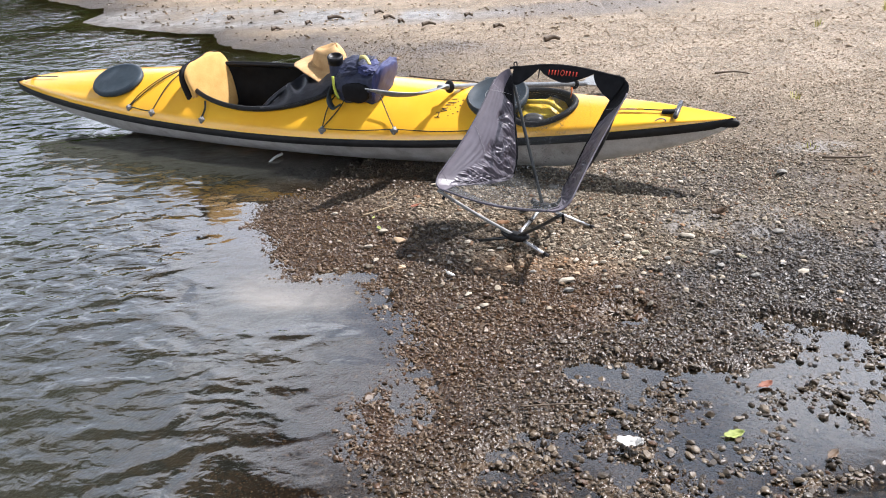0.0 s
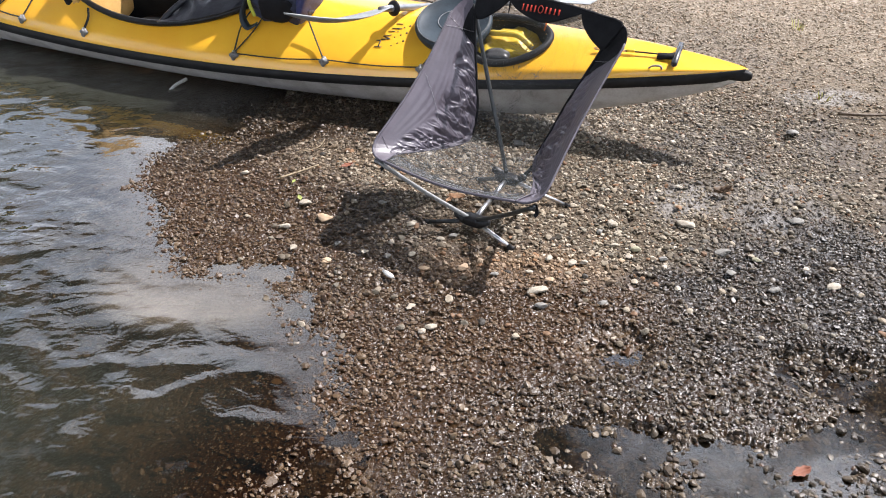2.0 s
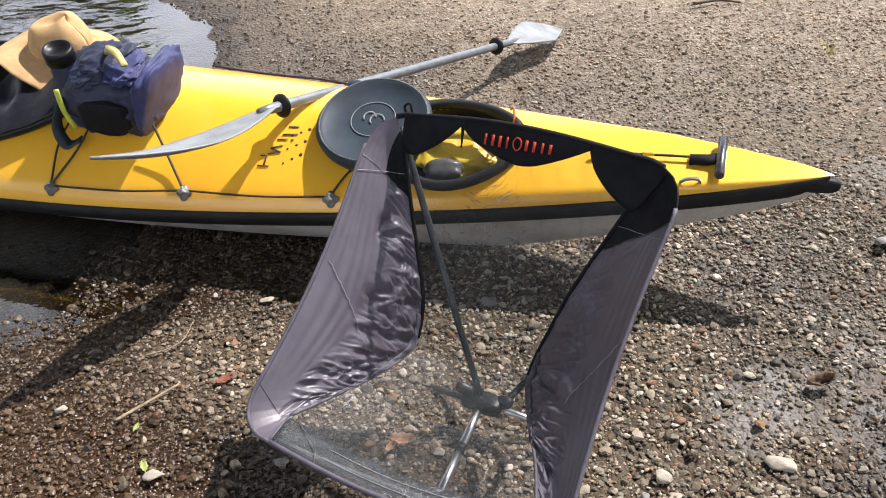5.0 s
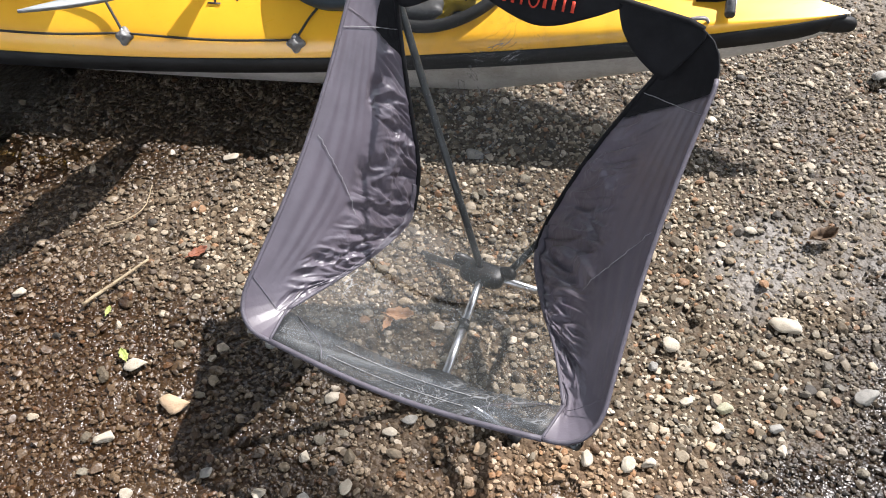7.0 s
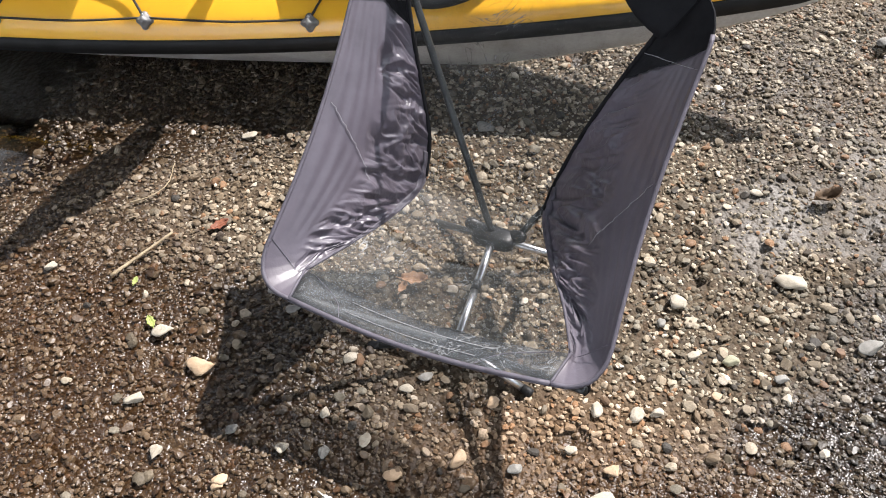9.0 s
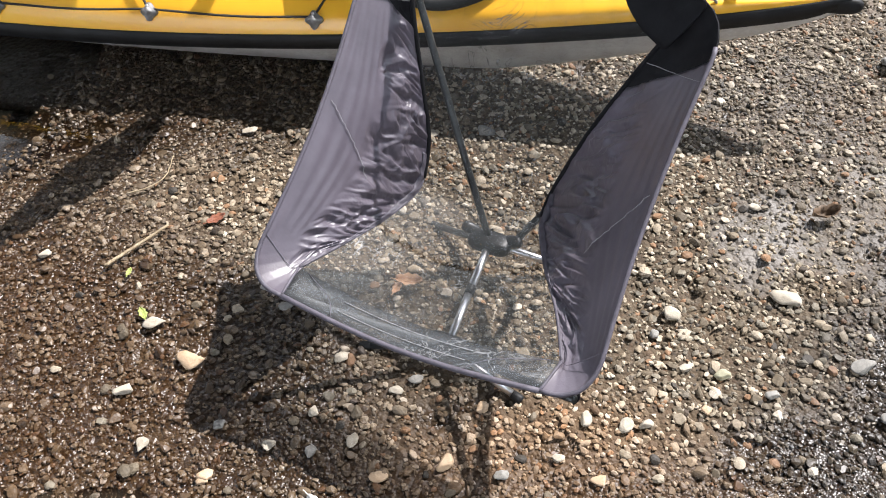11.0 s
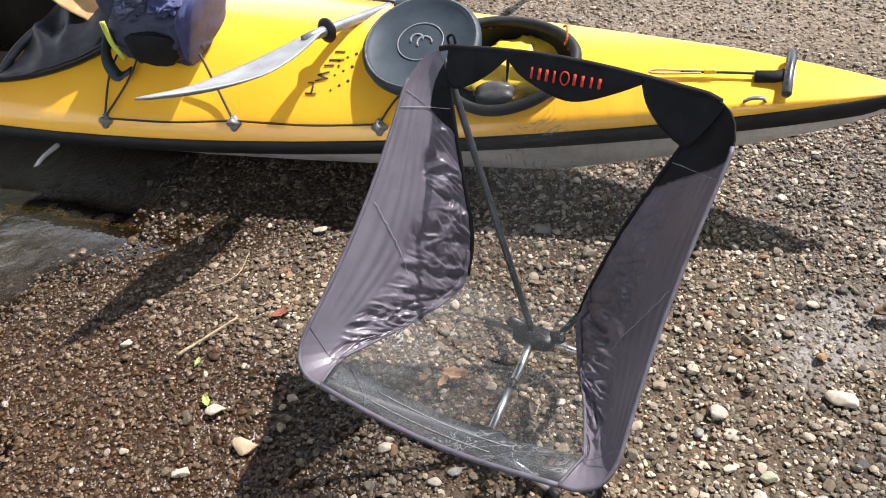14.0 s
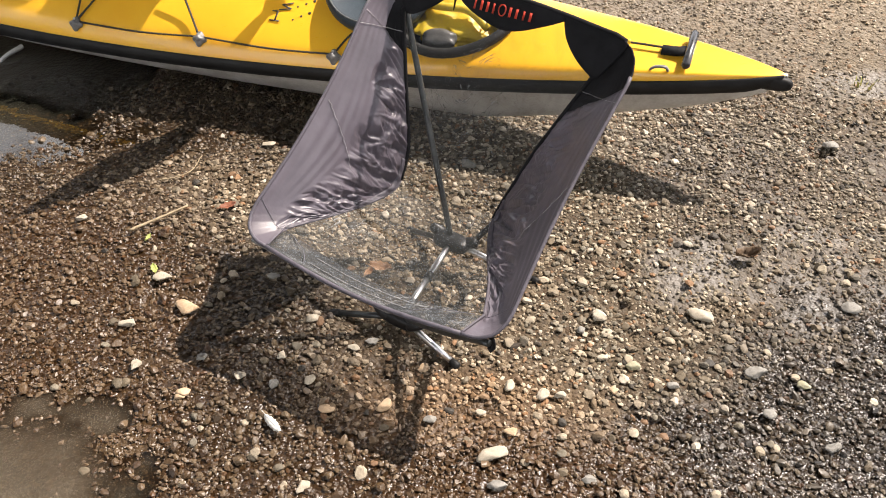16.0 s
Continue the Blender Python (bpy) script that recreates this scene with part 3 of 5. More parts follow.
def rust_share(x, y):
    """Iron-brown staining along the water's edge."""
    d = shore_distance(np.asarray(x), np.asarray(y))
    edge = np.exp(-np.maximum(d, 0) / 0.30) * np.clip((4.3 - np.asarray(y)) / 0.5, 0, 1) + 0.45 * blob(x, y, 0.1, 2.6, 0.6, 0.5) + 0.7 * blob(x, y, -0.45, 3.15, 0.5, 0.6) + 1.0 * blob(x, y, 0.50, 2.68, 0.45, 0.36)
    return np.clip(edge * (0.35 + 1.1 * value_noise(x, y, 3.7)), 0, 1)


def dryness(x, y):
    """Sun-bleached gravel up the beach."""
    return np.clip((np.asarray(y) + 0.35 * np.asarray(x) - 4.6) / 2.5, 0, 1) * np.clip(shore_distance(np.asarray(x), np.asarray(y)) / 1.2, 0, 1)


def box_fade(x, y, box, width):
    """1 well inside a stretch of the beach, with a ragged fall to 0 at its sides."""
    side = np.minimum.reduce([x - box[0], box[1] - x, y - box[2], box[3] - y])
    return np.clip(side / width + 0.9 * (value_noise(x, y, 2.1) - 0.5), 0, 1)


def spread(fine_a, fine_b, step, low, high, grow=1.06):
    """Grid lines, close together between fine_a and fine_b and ever wider outside."""
    mid = list(np.arange(fine_a, fine_b + step / 2, step))
    right, s = [mid[-1]], step
    while right[-1] < high:
        s *= grow
        right.append(right[-1] + s)
    left, s = [mid[0]], step
    while left[-1] > low:
        s *= grow
        left.append(left[-1] - s)
    return np.array(left[:0:-1] + mid + right[1:])


GX = spread(-1.2, 2.0, 0.02, -400, 400)
GY = spread(1.3, 4.4, 0.02, -300, 500)
MX, MY = np.meshgrid(GX, GY, indexing="ij")
MZ = height(MX, MY)


def grid_mesh(name, xs, ys, zs, keep):
    ni, nj = xs.shape
    idx = np.arange(ni * nj).reshape(ni, nj)
    quads = np.stack([idx[:-1, :-1], idx[1:, :-1], idx[1:, 1:], idx[:-1, 1:]], -1).reshape(-1, 4)
    quads = quads[keep[quads].any(1)] if keep is not None else quads
    used, inverse = np.unique(quads, return_inverse=True)
    co = np.stack([xs.ravel(), ys.ravel(), zs.ravel()], -1)[used]
    me = bpy.data.meshes.new(name)
    me.vertices.add(len(co))
    me.vertices.foreach_set("co", co.ravel())
    me.loops.add(quads.size)
    me.loops.foreach_set("vertex_index", inverse.ravel().astype(np.int32))
    me.polygons.add(len(quads))
    me.polygons.foreach_set("loop_start", np.arange(0, quads.size, 4, dtype=np.int32))
    me.update(calc_edges=True)
    me.polygons.foreach_set("use_smooth", np.ones(len(quads), bool))
    return me, used


def put_attribute(me, key, values):
    me.attributes.new(key, "FLOAT", "POINT").data.foreach_set("value", np.asarray(values, np.float32).ravel())


me, used = grid_mesh("ground", MX, MY, MZ, None)
put_attribute(me, "wet", damp_and_shade(MX, MY, MZ))
put_attribute(me, "dry", dryness(MX, MY))
put_attribute(me, "soaked", soak_share(MX, MY))
put_attribute(me, "mud", np.clip((LEVEL - 0.025 - MZ) / 0.08, 0, 1) + 0.22 * pool_share(MX, MY))
put_attribute(me, "silt", silt_share(MX, MY))
put_attribute(me, "rust", rust_share(MX, MY))
put_attribute(me, "packed", box_fade(MX, MY, (-1.4, 2.7, 1.0, 4.8), 0.7))
me.materials.append(GROUND)
ground = tagged(new("ground", me), "gravel river beach, damp and dark beside the water", "beach", kind="structure")

def liveliness(x, y):
    """How rippled the water is: still in the shallows, in puddles and in the lee of the boat."""
    d = -shore_distance(x, y)
    free = np.clip((d - 0.06) / 0.48, 0, 1) ** 1.1
    along = ((x + 3.05) * 4.44 - (y - 5.67) * 1.97) / 4.86
    off = ((x + 3.05) * -1.97 - (y - 5.67) * 4.44) / 4.86
    lee = np.clip(1.6 - np.abs(off - 0.35) / 0.62, 0, 1) * np.clip((along + 0.1) / 0.7, 0, 1) * np.clip((5.2 - along) / 0.5, 0, 1)
    return 0.045 + 0.955 * free * (1 - 0.5 * lee)


me, used = grid_mesh("water", MX, MY, np.full(MX.shape, LEVEL), (MZ < LEVEL + 0.02).ravel())
STIRRED = np.clip(1.6 * np.maximum.reduce([blob(MX, MY, -0.50, 2.82, 0.40, 0.24, -8), 0.4 * blob(MX, MY, -0.88, 3.80, 0.30, 0.42)]), 0, 1)
DEPTH = np.maximum(LEVEL - MZ, 0)
put_attribute(me, "murk", (0.92 * (1 - np.exp(-DEPTH / 0.09)) * (1 - STIRRED) + STIRRED * 0.80 * (1 - np.exp(-DEPTH / 0.012))).ravel()[used])
put_attribute(me, "stirred", STIRRED.ravel()[used])
put_attribute(me, "lively", liveliness(MX, MY).ravel()[used])
me.materials.append(WATER)
tagged(new("water", me), "rippled shallow brown river water with puddles", "river", kind="structure")


def ico(level):
    bm = bmesh.new()
    bmesh.ops.create_icosphere(bm, subdivisions=level, radius=1.0)
    v = np.array([q.co[:] for q in bm.verts])
    f = np.array([[q.index for q in p.verts] for p in bm.faces if p.calc_center_median().z > -0.55])
    bm.free()
    return v, f


def pebbles(name, label, count, box, sizes, level, accept, lift=0.42, fade=0.3):
    """Loose stones strewn over a stretch of the beach, as one mesh."""
    base, faces = ico(level)
    x = RNG.uniform(box[0], box[1], count)
    y = RNG.uniform(box[2], box[3], count)
    ok = accept(x, y) & (RNG.random(count) < box_fade(x, y, box, fade))
    x, y = x[ok], y[ok]
    n = len(x)
    size = sizes[0] * (sizes[1] / sizes[0]) ** (RNG.random(n) ** 1.9)
    z = height(x, y)
    wet = damp_and_shade(x, y, z)
    dims = np.stack([size * RNG.uniform(0.85, 1.35, n), size * RNG.uniform(0.7, 1.05, n), size * RNG.uniform(0.4, 0.75, n)], -1) / 2
    warp = RNG.normal(0, 0.10 if level > 1 else 0.15, (n, len(base), 1))
    if level > 1:
        lobes = RNG.normal(0, 1, (n, 3, 3))
        warp = 0.16 * np.sin(2.1 * np.einsum("vk,nmk->nvm", base, lobes)).sum(2, keepdims=True) * 0.6
    v = base[None] * (1 + warp)
    for chip in range(5):
        face = RNG.normal(0, 1, (n, 3))
        face /= np.linalg.norm(face, axis=1, keepdims=True)
        over = np.maximum(np.einsum("nvk,nk->nv", v, face) - RNG.uniform(0.45, 0.9, (n, 1)), 0)
        v = v - face[:, None] * over[..., None]
    v = v * dims[:, None] * 1.12
    a, tip, ang = RNG.uniform(0, 2 * np.pi, n), RNG.normal(0, 0.22, n), RNG.normal(0, 0.22, n)
    v = np.stack([v[..., 0], v[..., 1] - v[..., 2] * tip[:, None], v[..., 2] + v[..., 1] * tip[:, None] + v[..., 0] * ang[:, None]], -1)
    c, s = np.cos(a)[:, None], np.sin(a)[:, None]
    v = np.stack([v[..., 0] * c - v[..., 1] * s + x[:, None], v[..., 0] * s + v[..., 1] * c + y[:, None], v[..., 2] + (z + dims[:, 2] * lift * 2)[:, None]], -1)
    f = (faces[None] + (np.arange(n) * len(base))[:, None, None]).reshape(-1, 3)
    me = bpy.data.meshes.new(name)
    me.vertices.add(n * len(base))
    me.vertices.foreach_set("co", v.ravel())
    me.loops.add(f.size)
    me.loops.foreach_set("vertex_index", f.ravel().astype(np.int32))
    me.polygons.add(len(f))
    me.polygons.foreach_set("loop_start", np.arange(0, f.size, 3, dtype=np.int32))
    me.update(calc_edges=True)
    me.polygons.foreach_set("use_smooth", np.zeros(len(f), bool))
    put_attribute(me, "wet", np.repeat(wet, len(base)))
    put_attribute(me, "dry", np.repeat(dryness(x, y), len(base)))
    put_attribute(me, "soaked", np.repeat(soak_share(x, y), len(base)))
    put_attribute(me, "rust", np.repeat(rust_share(x, y), len(base)))
    me.materials.append(GRAVEL)
    return tagged(new(name, me), label, "gravel", kind="stuff")


def on_land(x, y, dry=0.0):
    d = shore_distance(x, y)
    return d > dry


def beach_near(x, y):
    z = height(x, y)
    return (z > LEVEL - 0.055) & (RNG.random(len(x)) < np.where(z < LEVEL - 0.004, 0.55, 1.0) * (1 - 0.9 * silt_share(x, y)))


def in_puddle(x, y):
    z = height(x, y)
    return (z > LEVEL - 0.03) & (z < LEVEL + 0.004) & (RNG.random(len(x)) < 0.35 + 0.65 * value_noise(x, y, 7.0))


pebbles("gravel", "small rounded grey and tan river pebbles, closely strewn", 74000, (-1.05, 1.85, 2.3, 4.45), (0.005, 0.015), 1, beach_near, 0.36, 0.2)
pebbles("shore_gravel", "small damp river pebbles by the puddles", 24000, (-0.5, 2.1, 1.1, 2.65), (0.006, 0.016), 1, beach_near, 0.42)
pebbles("coarse_gravel", "larger rounded grey, cream and brown river pebbles", 10000, (-1.15, 2.1, 1.15, 4.5), (0.010, 0.023), 2, beach_near, 0.38)
pebbles("puddle_gravel", "dark wet pebbles standing out of the puddles", 5200, (0.1, 2.3, 1.2, 2.6), (0.011, 0.026), 2, in_puddle, 0.55)
pebbles("far_gravel", "pale dry gravel spread over the open beach", 20000, (-1.2, 5.2, 4.6, 8.6), (0.009, 0.022), 1, on_land, 0.36)
pebbles("middle_gravel", "small pale pebbles on the drier beach behind the kayak", 24000, (-0.2, 3.6, 3.75, 6.0), (0.006, 0.018), 1, on_land, 0.36)
pebbles("side_gravel", "small grey and tan pebbles on the open beach", 14000, (1.5, 3.8, 1.9, 4.4), (0.008, 0.02), 1, beach_near, 0.38)
pebbles("distant_gravel", "coarse pale gravel far up the beach", 6000, (-6.5, 9.5, 6.6, 17.0), (0.02, 0.05), 1, lambda x, y: on_land(x, y, 0.2), 0.42, 1.0)

# ---------------------------------------------------------------- the kayak
STERN, BOW = Vector((-3.049, 5.673, 0)), Vector((1.391, 3.703, 0))
K_AX = (BOW - STERN).normalized()
K_N = Vector((K_AX.y, -K_AX.x, 0))
HEEL = 0.305
K_UP = (Vector((0, 0, 1)) + K_N * 0.29).normalized()


def k_half(s):
    return 0.309 * max(math.sin(math.pi * s ** 0.918), 0.0) ** 0.775


def k_seam(s):
    m = 0.45
    return 0.242 + ((0.2516 - 0.242) * ((m - s) / m) ** 2 if s < m else (0.3515 - 0.242) * ((s - m) / (1 - m)) ** 2)


def K(s, w, lift=0.0):
    """A point of the deck: s from stern (0) to bow (1), w from the far gunwale (-1) to the near one (1)."""
    b = k_half(s)
    p = STERN + (BOW - STERN) * s + K_N * (b * w)
    crown = (0.1638 - 0.051 * (s - 0.5) - 0.368 * (s - 0.5) ** 2) * (b / 0.309) ** 0.8
    lip = 0.030 * min(1, b / 0.1)
    p.z = k_seam(s) - HEEL * b * w + (crown - lip) * (1 - abs(w) ** 1.75) + lip * (1 - abs(w) ** 26)
    return p + K_UP * lift


def K_side(s, w, q):
    """A point of the hull: q is the share of the way down from the gunwale."""
    b = k_half(s)
    depth = 0.232 * min(1.0, max((1 - s) / 0.17, 0.0)) ** 0.62 * min(1.0, s / 0.22) ** 0.55 + 0.02
    p = STERN + (BOW - STERN) * s + K_N * (b * w)
    p.z = k_seam(s) - HEEL * b * w - depth * (1 - abs(w) ** 2.0)
    return p


def deck_pose(s, w, lift=0.0):
    p = K(s, w, lift)
    along = K(min(s + 0.01, 1), w) - K(max(s - 0.01, 0), w)
    over = K(s, w - 0.03) - K(s, w + 0.03)
    return frame_from(p, along, along.cross(over))


COCKPIT = (0.452, 0.02, 0.112, 0.70)
BOWL = (0.805, 0.10, 0.0345, 0.70)


def in_oval(s, w, oval):
    return ((s - oval[0]) / oval[2]) ** 2 + ((w - oval[1]) / oval[3]) ** 2 < 1


kayak = thing("kayak", STERN.lerp(BOW, 0.5), "yellow and grey sea kayak drawn up on the gravel", "kayak")
NS, NW = 260, 64
bm = bmesh.new()
WS = [math.sin(math.pi / 2 * (-1 + 2 * j / NW)) for j in range(NW + 1)]
grid = [[bm.verts.new(K(i / NS, w)) for w in WS] for i in range(NS + 1)]
for i in range(NS):
    for j in range(NW):
        sc, wc = (i + 0.5) / NS, (WS[j] + WS[j + 1]) / 2
        if not in_oval(sc, wc, COCKPIT) and not in_oval(sc, wc, BOWL):
            bm.faces.new((grid[i][j + 1], grid[i][j], grid[i + 1][j], grid[i + 1][j + 1]))
bmesh.ops.remove_doubles(bm, verts=bm.verts[:], dist=1e-5)
part("deck", bm, YELLOW, kayak, "glossy yellow deck with faint scratches")
bm = bmesh.new()
rows = []
for i in range(121):
    s = i / 120
    rows.append([K_side(s, math.copysign(1 - (1 - abs(u)) ** 1.6, u), 0) for u in (-1 + 2 * j / 40 for j in range(41))])
sheet(bm, rows)
bmesh.ops.remove_doubles(bm, verts=bm.verts[:], dist=1e-5)
part("hull", bm, HULL_GREY, kayak, "scuffed pale grey hull")
for side in (1, -1):
    bm = bmesh.new()
    rows = []
    for i in range(161):
        s = 0.002 + 0.996 * i / 160
        top = K(s, side)
        out = K_N * side
        drop = 0.032 * min(1, k_half(s) / 0.03) + 0.004
        rows.append([top + out * 0.001 + V(0, 0, 0.004), top + out * 0.006 + V(0, 0, 0.001), top + out * 0.005 - V(0, 0, drop), top - out * 0.004 - V(0, 0, drop + 0.003)])
    sheet(bm, rows)
    part("gunwale_band", bm, BLACK_RUBBER, kayak, "black seam band")
bm = bmesh.new()
nose = (K(1.0, 0) - K(0.955, 0)).normalized()
rounded_block(bm, frame_from(K(0.988, 0) - V(0, 0, 0.028) + K_N * 0.004, nose, (0, 0, 1)), (0.155, 0.036, 0.044), 3.0, 6)
part("bow_cap", bm, BLACK_RUBBER, kayak)
bm = bmesh.new()
rounded_block(bm, frame_from(K(0.006, 0, -0.006), K_AX, (0, 0, 1)), (0.09, 0.03, 0.04), 2.6, 5)
part("stern_cap", bm, BLACK_RUBBER, kayak)


def oval_path(oval, lift, grow=1.0, n=64):
    return [K(oval[0] + oval[2] * grow * math.cos(a), oval[1] + oval[3] * grow * math.sin(a), lift) for a in (2 * math.pi * i / n for i in range(n))]


# cockpit: rim, tub, seat
bm = bmesh.new()
tube(bm, oval_path(COCKPIT, 0.022, 1.06), 0.015, 8, closed=True)
rim = part("cockpit_rim", bm, BLACK_PLASTIC, kayak, "black coaming lip")
bm = bmesh.new()
rings = [oval_path(COCKPIT, 0.022, 1.05), oval_path(COCKPIT, -0.01, 1.03), oval_path(COCKPIT, -0.06, 1.0)]
low = []
for i in range(64):
    a = 2 * math.pi * i / 64
    p = K(COCKPIT[0] + COCKPIT[2] * 0.9 * math.cos(a), COCKPIT[1] + COCKPIT[3] * 0.85 * math.sin(a), 0)
    base = STERN + (BOW - STERN) * (COCKPIT[0] + COCKPIT[2] * 0.9 * math.cos(a)) + K_N * (0.21 * math.sin(a))
    low.append(V(base.x, base.y, 0.125))
rings.append(low)
vr = [[bm.verts.new(p) for p in r] for r in rings]
for a, b in zip(vr, vr[1:]):
    for j in range(64):
        bm.faces.new((a[j], a[(j + 1) % 64], b[(j + 1) % 64], b[j]))
bm.faces.new(vr[-1])
part("cockpit_tub", bm, COCKPIT_BLACK, kayak, "dark cockpit interior")
seat_at = K(0.362, 0.0)
tilt = frame_from(V(seat_at.x, seat_at.y, 0.322) + K_N * 0.005, K_N, K_AX + K_UP * 0.22)
bm = bmesh.new()
rounded_block(bm, tilt @ pose(0, 0, -0.030, 0, 0, 8), (0.385, 0.375, 0.05), 4.0, 10)
part("seat_back", bm, BLACK_FABRIC, kayak, "black seat back")
bm = bmesh.new()
rounded_block(bm, tilt @ pose(0, 0.0, 0.012, 0, 0, 8), (0.37, 0.37, 0.055), 3.6, 12, 0.09, 3.0)
part("seat_pad", bm, TAN_FOAM, kayak, "worn tan foam back pad")
bm = bmesh.new()
base = STERN.lerp(BOW, 0.435)
rounded_block(bm, frame_from(V(base.x, base.y, 0.15), K_AX, (0, 0, 1)), (0.36, 0.36, 0.07), 4.0, 8)
part("seat_base", bm, COCKPIT_BLACK, kayak)

# black cover drawn over the front of the cockpit
bm = bmesh.new()
rows = []
edge_a, edge_b = math.pi * 0.44, math.pi * -0.26


def rim_point(a, g):
    return COCKPIT[0] + COCKPIT[2] * g * math.cos(a), COCKPIT[1] + COCKPIT[3] * g * math.sin(a)


(sa, wa), (sb, wb) = rim_point(edge_a, 1.06), rim_point(edge_b, 1.0)
for i in range(41):
    t = i / 40
    s0, w0 = rim_point(edge_a + (edge_b - edge_a) * t, 1.10)
    s1, w1 = sa + (sb - sa) * t, wa + (wb - wa) * t
    row = []
    for j in range(19):
        u = j / 18
        s, w = s0 + (s1 - s0) * u, w0 + (w1 - w0) * u
        fold = 0.016 * (1 - 2.4 * abs(noise.noise(V(s * 42, w * 3.2, 1.5)))) * math.sin(math.pi * min(t * 1.1, 1)) ** 0.4
        row.append(K(s, w, 0.036 + fold * (0.4 + u) - 0.030 * u * u))
    rows.append(row)
sheet(bm, rows, 0.006)
part("spray_cover", bm, COVER, kayak, "rumpled black cockpit cover")
bm = bmesh.new()
tube(bm, [K(sa + (sb - sa) * t, wa + (wb - wa) * t, 0.014 + 0.006 * math.sin(9 * t)) for t in (q / 20 for q in range(21))], 0.014, 8)
part("cover_edge", bm, COVER, kayak, "rolled edge of the cockpit cover")

# hatches
bm = bmesh.new()
disc(bm, deck_pose(0.219, 0.34, 0.002) @ Matrix.Diagonal((0.84, 0.60, 0.9, 1)), [(0.235, 0.0), (0.24, 0.018), (0.225, 0.032), (0.20, 0.034), (0.185, 0.030), (0.10, 0.040), (0.0, 0.043)], 48)
part("aft_hatch_cover", bm, HATCH_RUBBER, kayak, "oval slate-grey rubber hatch cover")
hatch_pose = deck_pose(0.7565, 0.10, 0.010)
bm = bmesh.new()
disc(bm, hatch_pose, [(0.150, -0.02), (0.160, 0.0), (0.163, 0.018), (0.156, 0.028), (0.146, 0.030), (0.140, 0.024), (0.06, 0.026), (0.0, 0.027)], 56)
hatch = part("day_hatch_cover", bm, HATCH_RUBBER, kayak, "round slate-grey rubber hatch cover")
bm = bmesh.new()
tube(bm, [hatch_pose @ V(0.062 * math.cos(a), 0.062 * math.sin(a), 0.0275) for a in (2 * math.pi * i / 40 for i in range(40))], 0.0018, 5, closed=True)
part("moulded_ring", bm, PALE_PRINT, hatch)
bm = bmesh.new()
tube(bm, [hatch_pose @ V(0.151 * math.cos(a), 0.151 * math.sin(a), 0.0285) for a in (2 * math.pi * i / 56 for i in range(56))], 0.0035, 6, closed=True)
part("dusty_lip", bm, DUSTY, hatch, "pale dusty lip")
bm = bmesh.new()
for u, v, r in ((-0.012, 0.006, 0.017), (0.012, -0.002, 0.020)):
    tube(bm, [hatch_pose @ V(u + r * math.cos(a), v + r * math.sin(a), 0.028) for a in (i * 0.5 for i in range(9))], 0.003, 5)
part("moulded_mark", bm, PALE_PRINT, hatch)
bm = bmesh.new()
rounded_block(bm, hatch_pose @ pose(-0.10, 0.135, 0.01), (0.05, 0.03, 0.02), 3.0, 4)
part("pull_tab", bm, HATCH_RUBBER, hatch)
bm = bmesh.new()
tube(bm, oval_path(BOWL, 0.012, 1.06), [0.015] * 64, 8, closed=True)
part("open_hatch_rim", bm, BLACK_RUBBER, kayak, "black rim of the open hatch")
bm = bmesh.new()
rings = [oval_path(BOWL, 0.012, 1.04), oval_path(BOWL, -0.02, 1.0), oval_path(BOWL, -0.07, 0.9), oval_path(BOWL, -0.10, 0.6), oval_path(BOWL, -0.105, 0.05)]
vr = [[bm.verts.new(p) for p in r] for r in rings]
for a, b in zip(vr, vr[1:]):
    for j in range(64):
        bm.faces.new((a[j], a[(j + 1) % 64], b[(j + 1) % 64], b[j]))
bm.faces.new(vr[-1])
part("open_hatch_bowl", bm, BLACK_PLASTIC, kayak, "dark open hatch well")

# deck fittings, lines and cords
FITS = [(0.563, 0.94), (0.653, 0.92), (0.743, 0.94), (0.263, 0.92), (0.305, 0.94), (0.389, 0.94)]
for s, w in FITS:
    bm = bmesh.new()
    disc(bm, deck_pose(s, w, 0.001), [(0.020, 0.0), (0.0205, 0.006), (0.017, 0.012), (0.012, 0.013), (0.010, 0.019), (0.006, 0.023), (0.0, 0.023)], 32, 0.17)
    fit = part("deck_fitting", bm, FITTING_GREY, kayak, "grey moulded deck fitting")
    bm = bmesh.new()
    disc(bm, deck_pose(s, w, 0.023), [(0.004, 0.0), (0.004, 0.002), (0.0, 0.003)], 8)
    part("screw", bm, ALLOY, fit)


def cord(points, radius, name="cord", mat=None, lift=0.012, n=6):
    bm = bmesh.new()
    tube(bm, smooth_path([p if isinstance(p, Vector) else K(p[0], p[1], lift if len(p) < 3 else p[2]) for p in points], n), radius, 6)
    return part(name, bm, mat or CORD_BLACK, kayak)


cord([(0.563, 0.94), (0.61, 0.935, 0.007), (0.653, 0.92)], 0.003, "deck_line")
cord([(0.653, 0.92), (0.70, 0.935, 0.007), (0.743, 0.94)], 0.003, "deck_line")
cord([(0.263, 0.92), (0.285, 0.93, 0.007), (0.305, 0.94)], 0.0035, "deck_line")
cord([(0.743, 0.94), (0.748, 0.78), (0.752, 0.66)], 0.003, "deck_line")
cord([(0.563, 0.94), (0.562, 0.6, 0.02), (0.570, 0.25, 0.03), (0.58, -0.1, 0.06)], 0.0035, "bungee")
cord([(0.563, 0.94), (0.578, 0.65, 0.025), (0.588, 0.42, 0.075), (0.594, 0.3, 0.12)], 0.0035, "bungee")
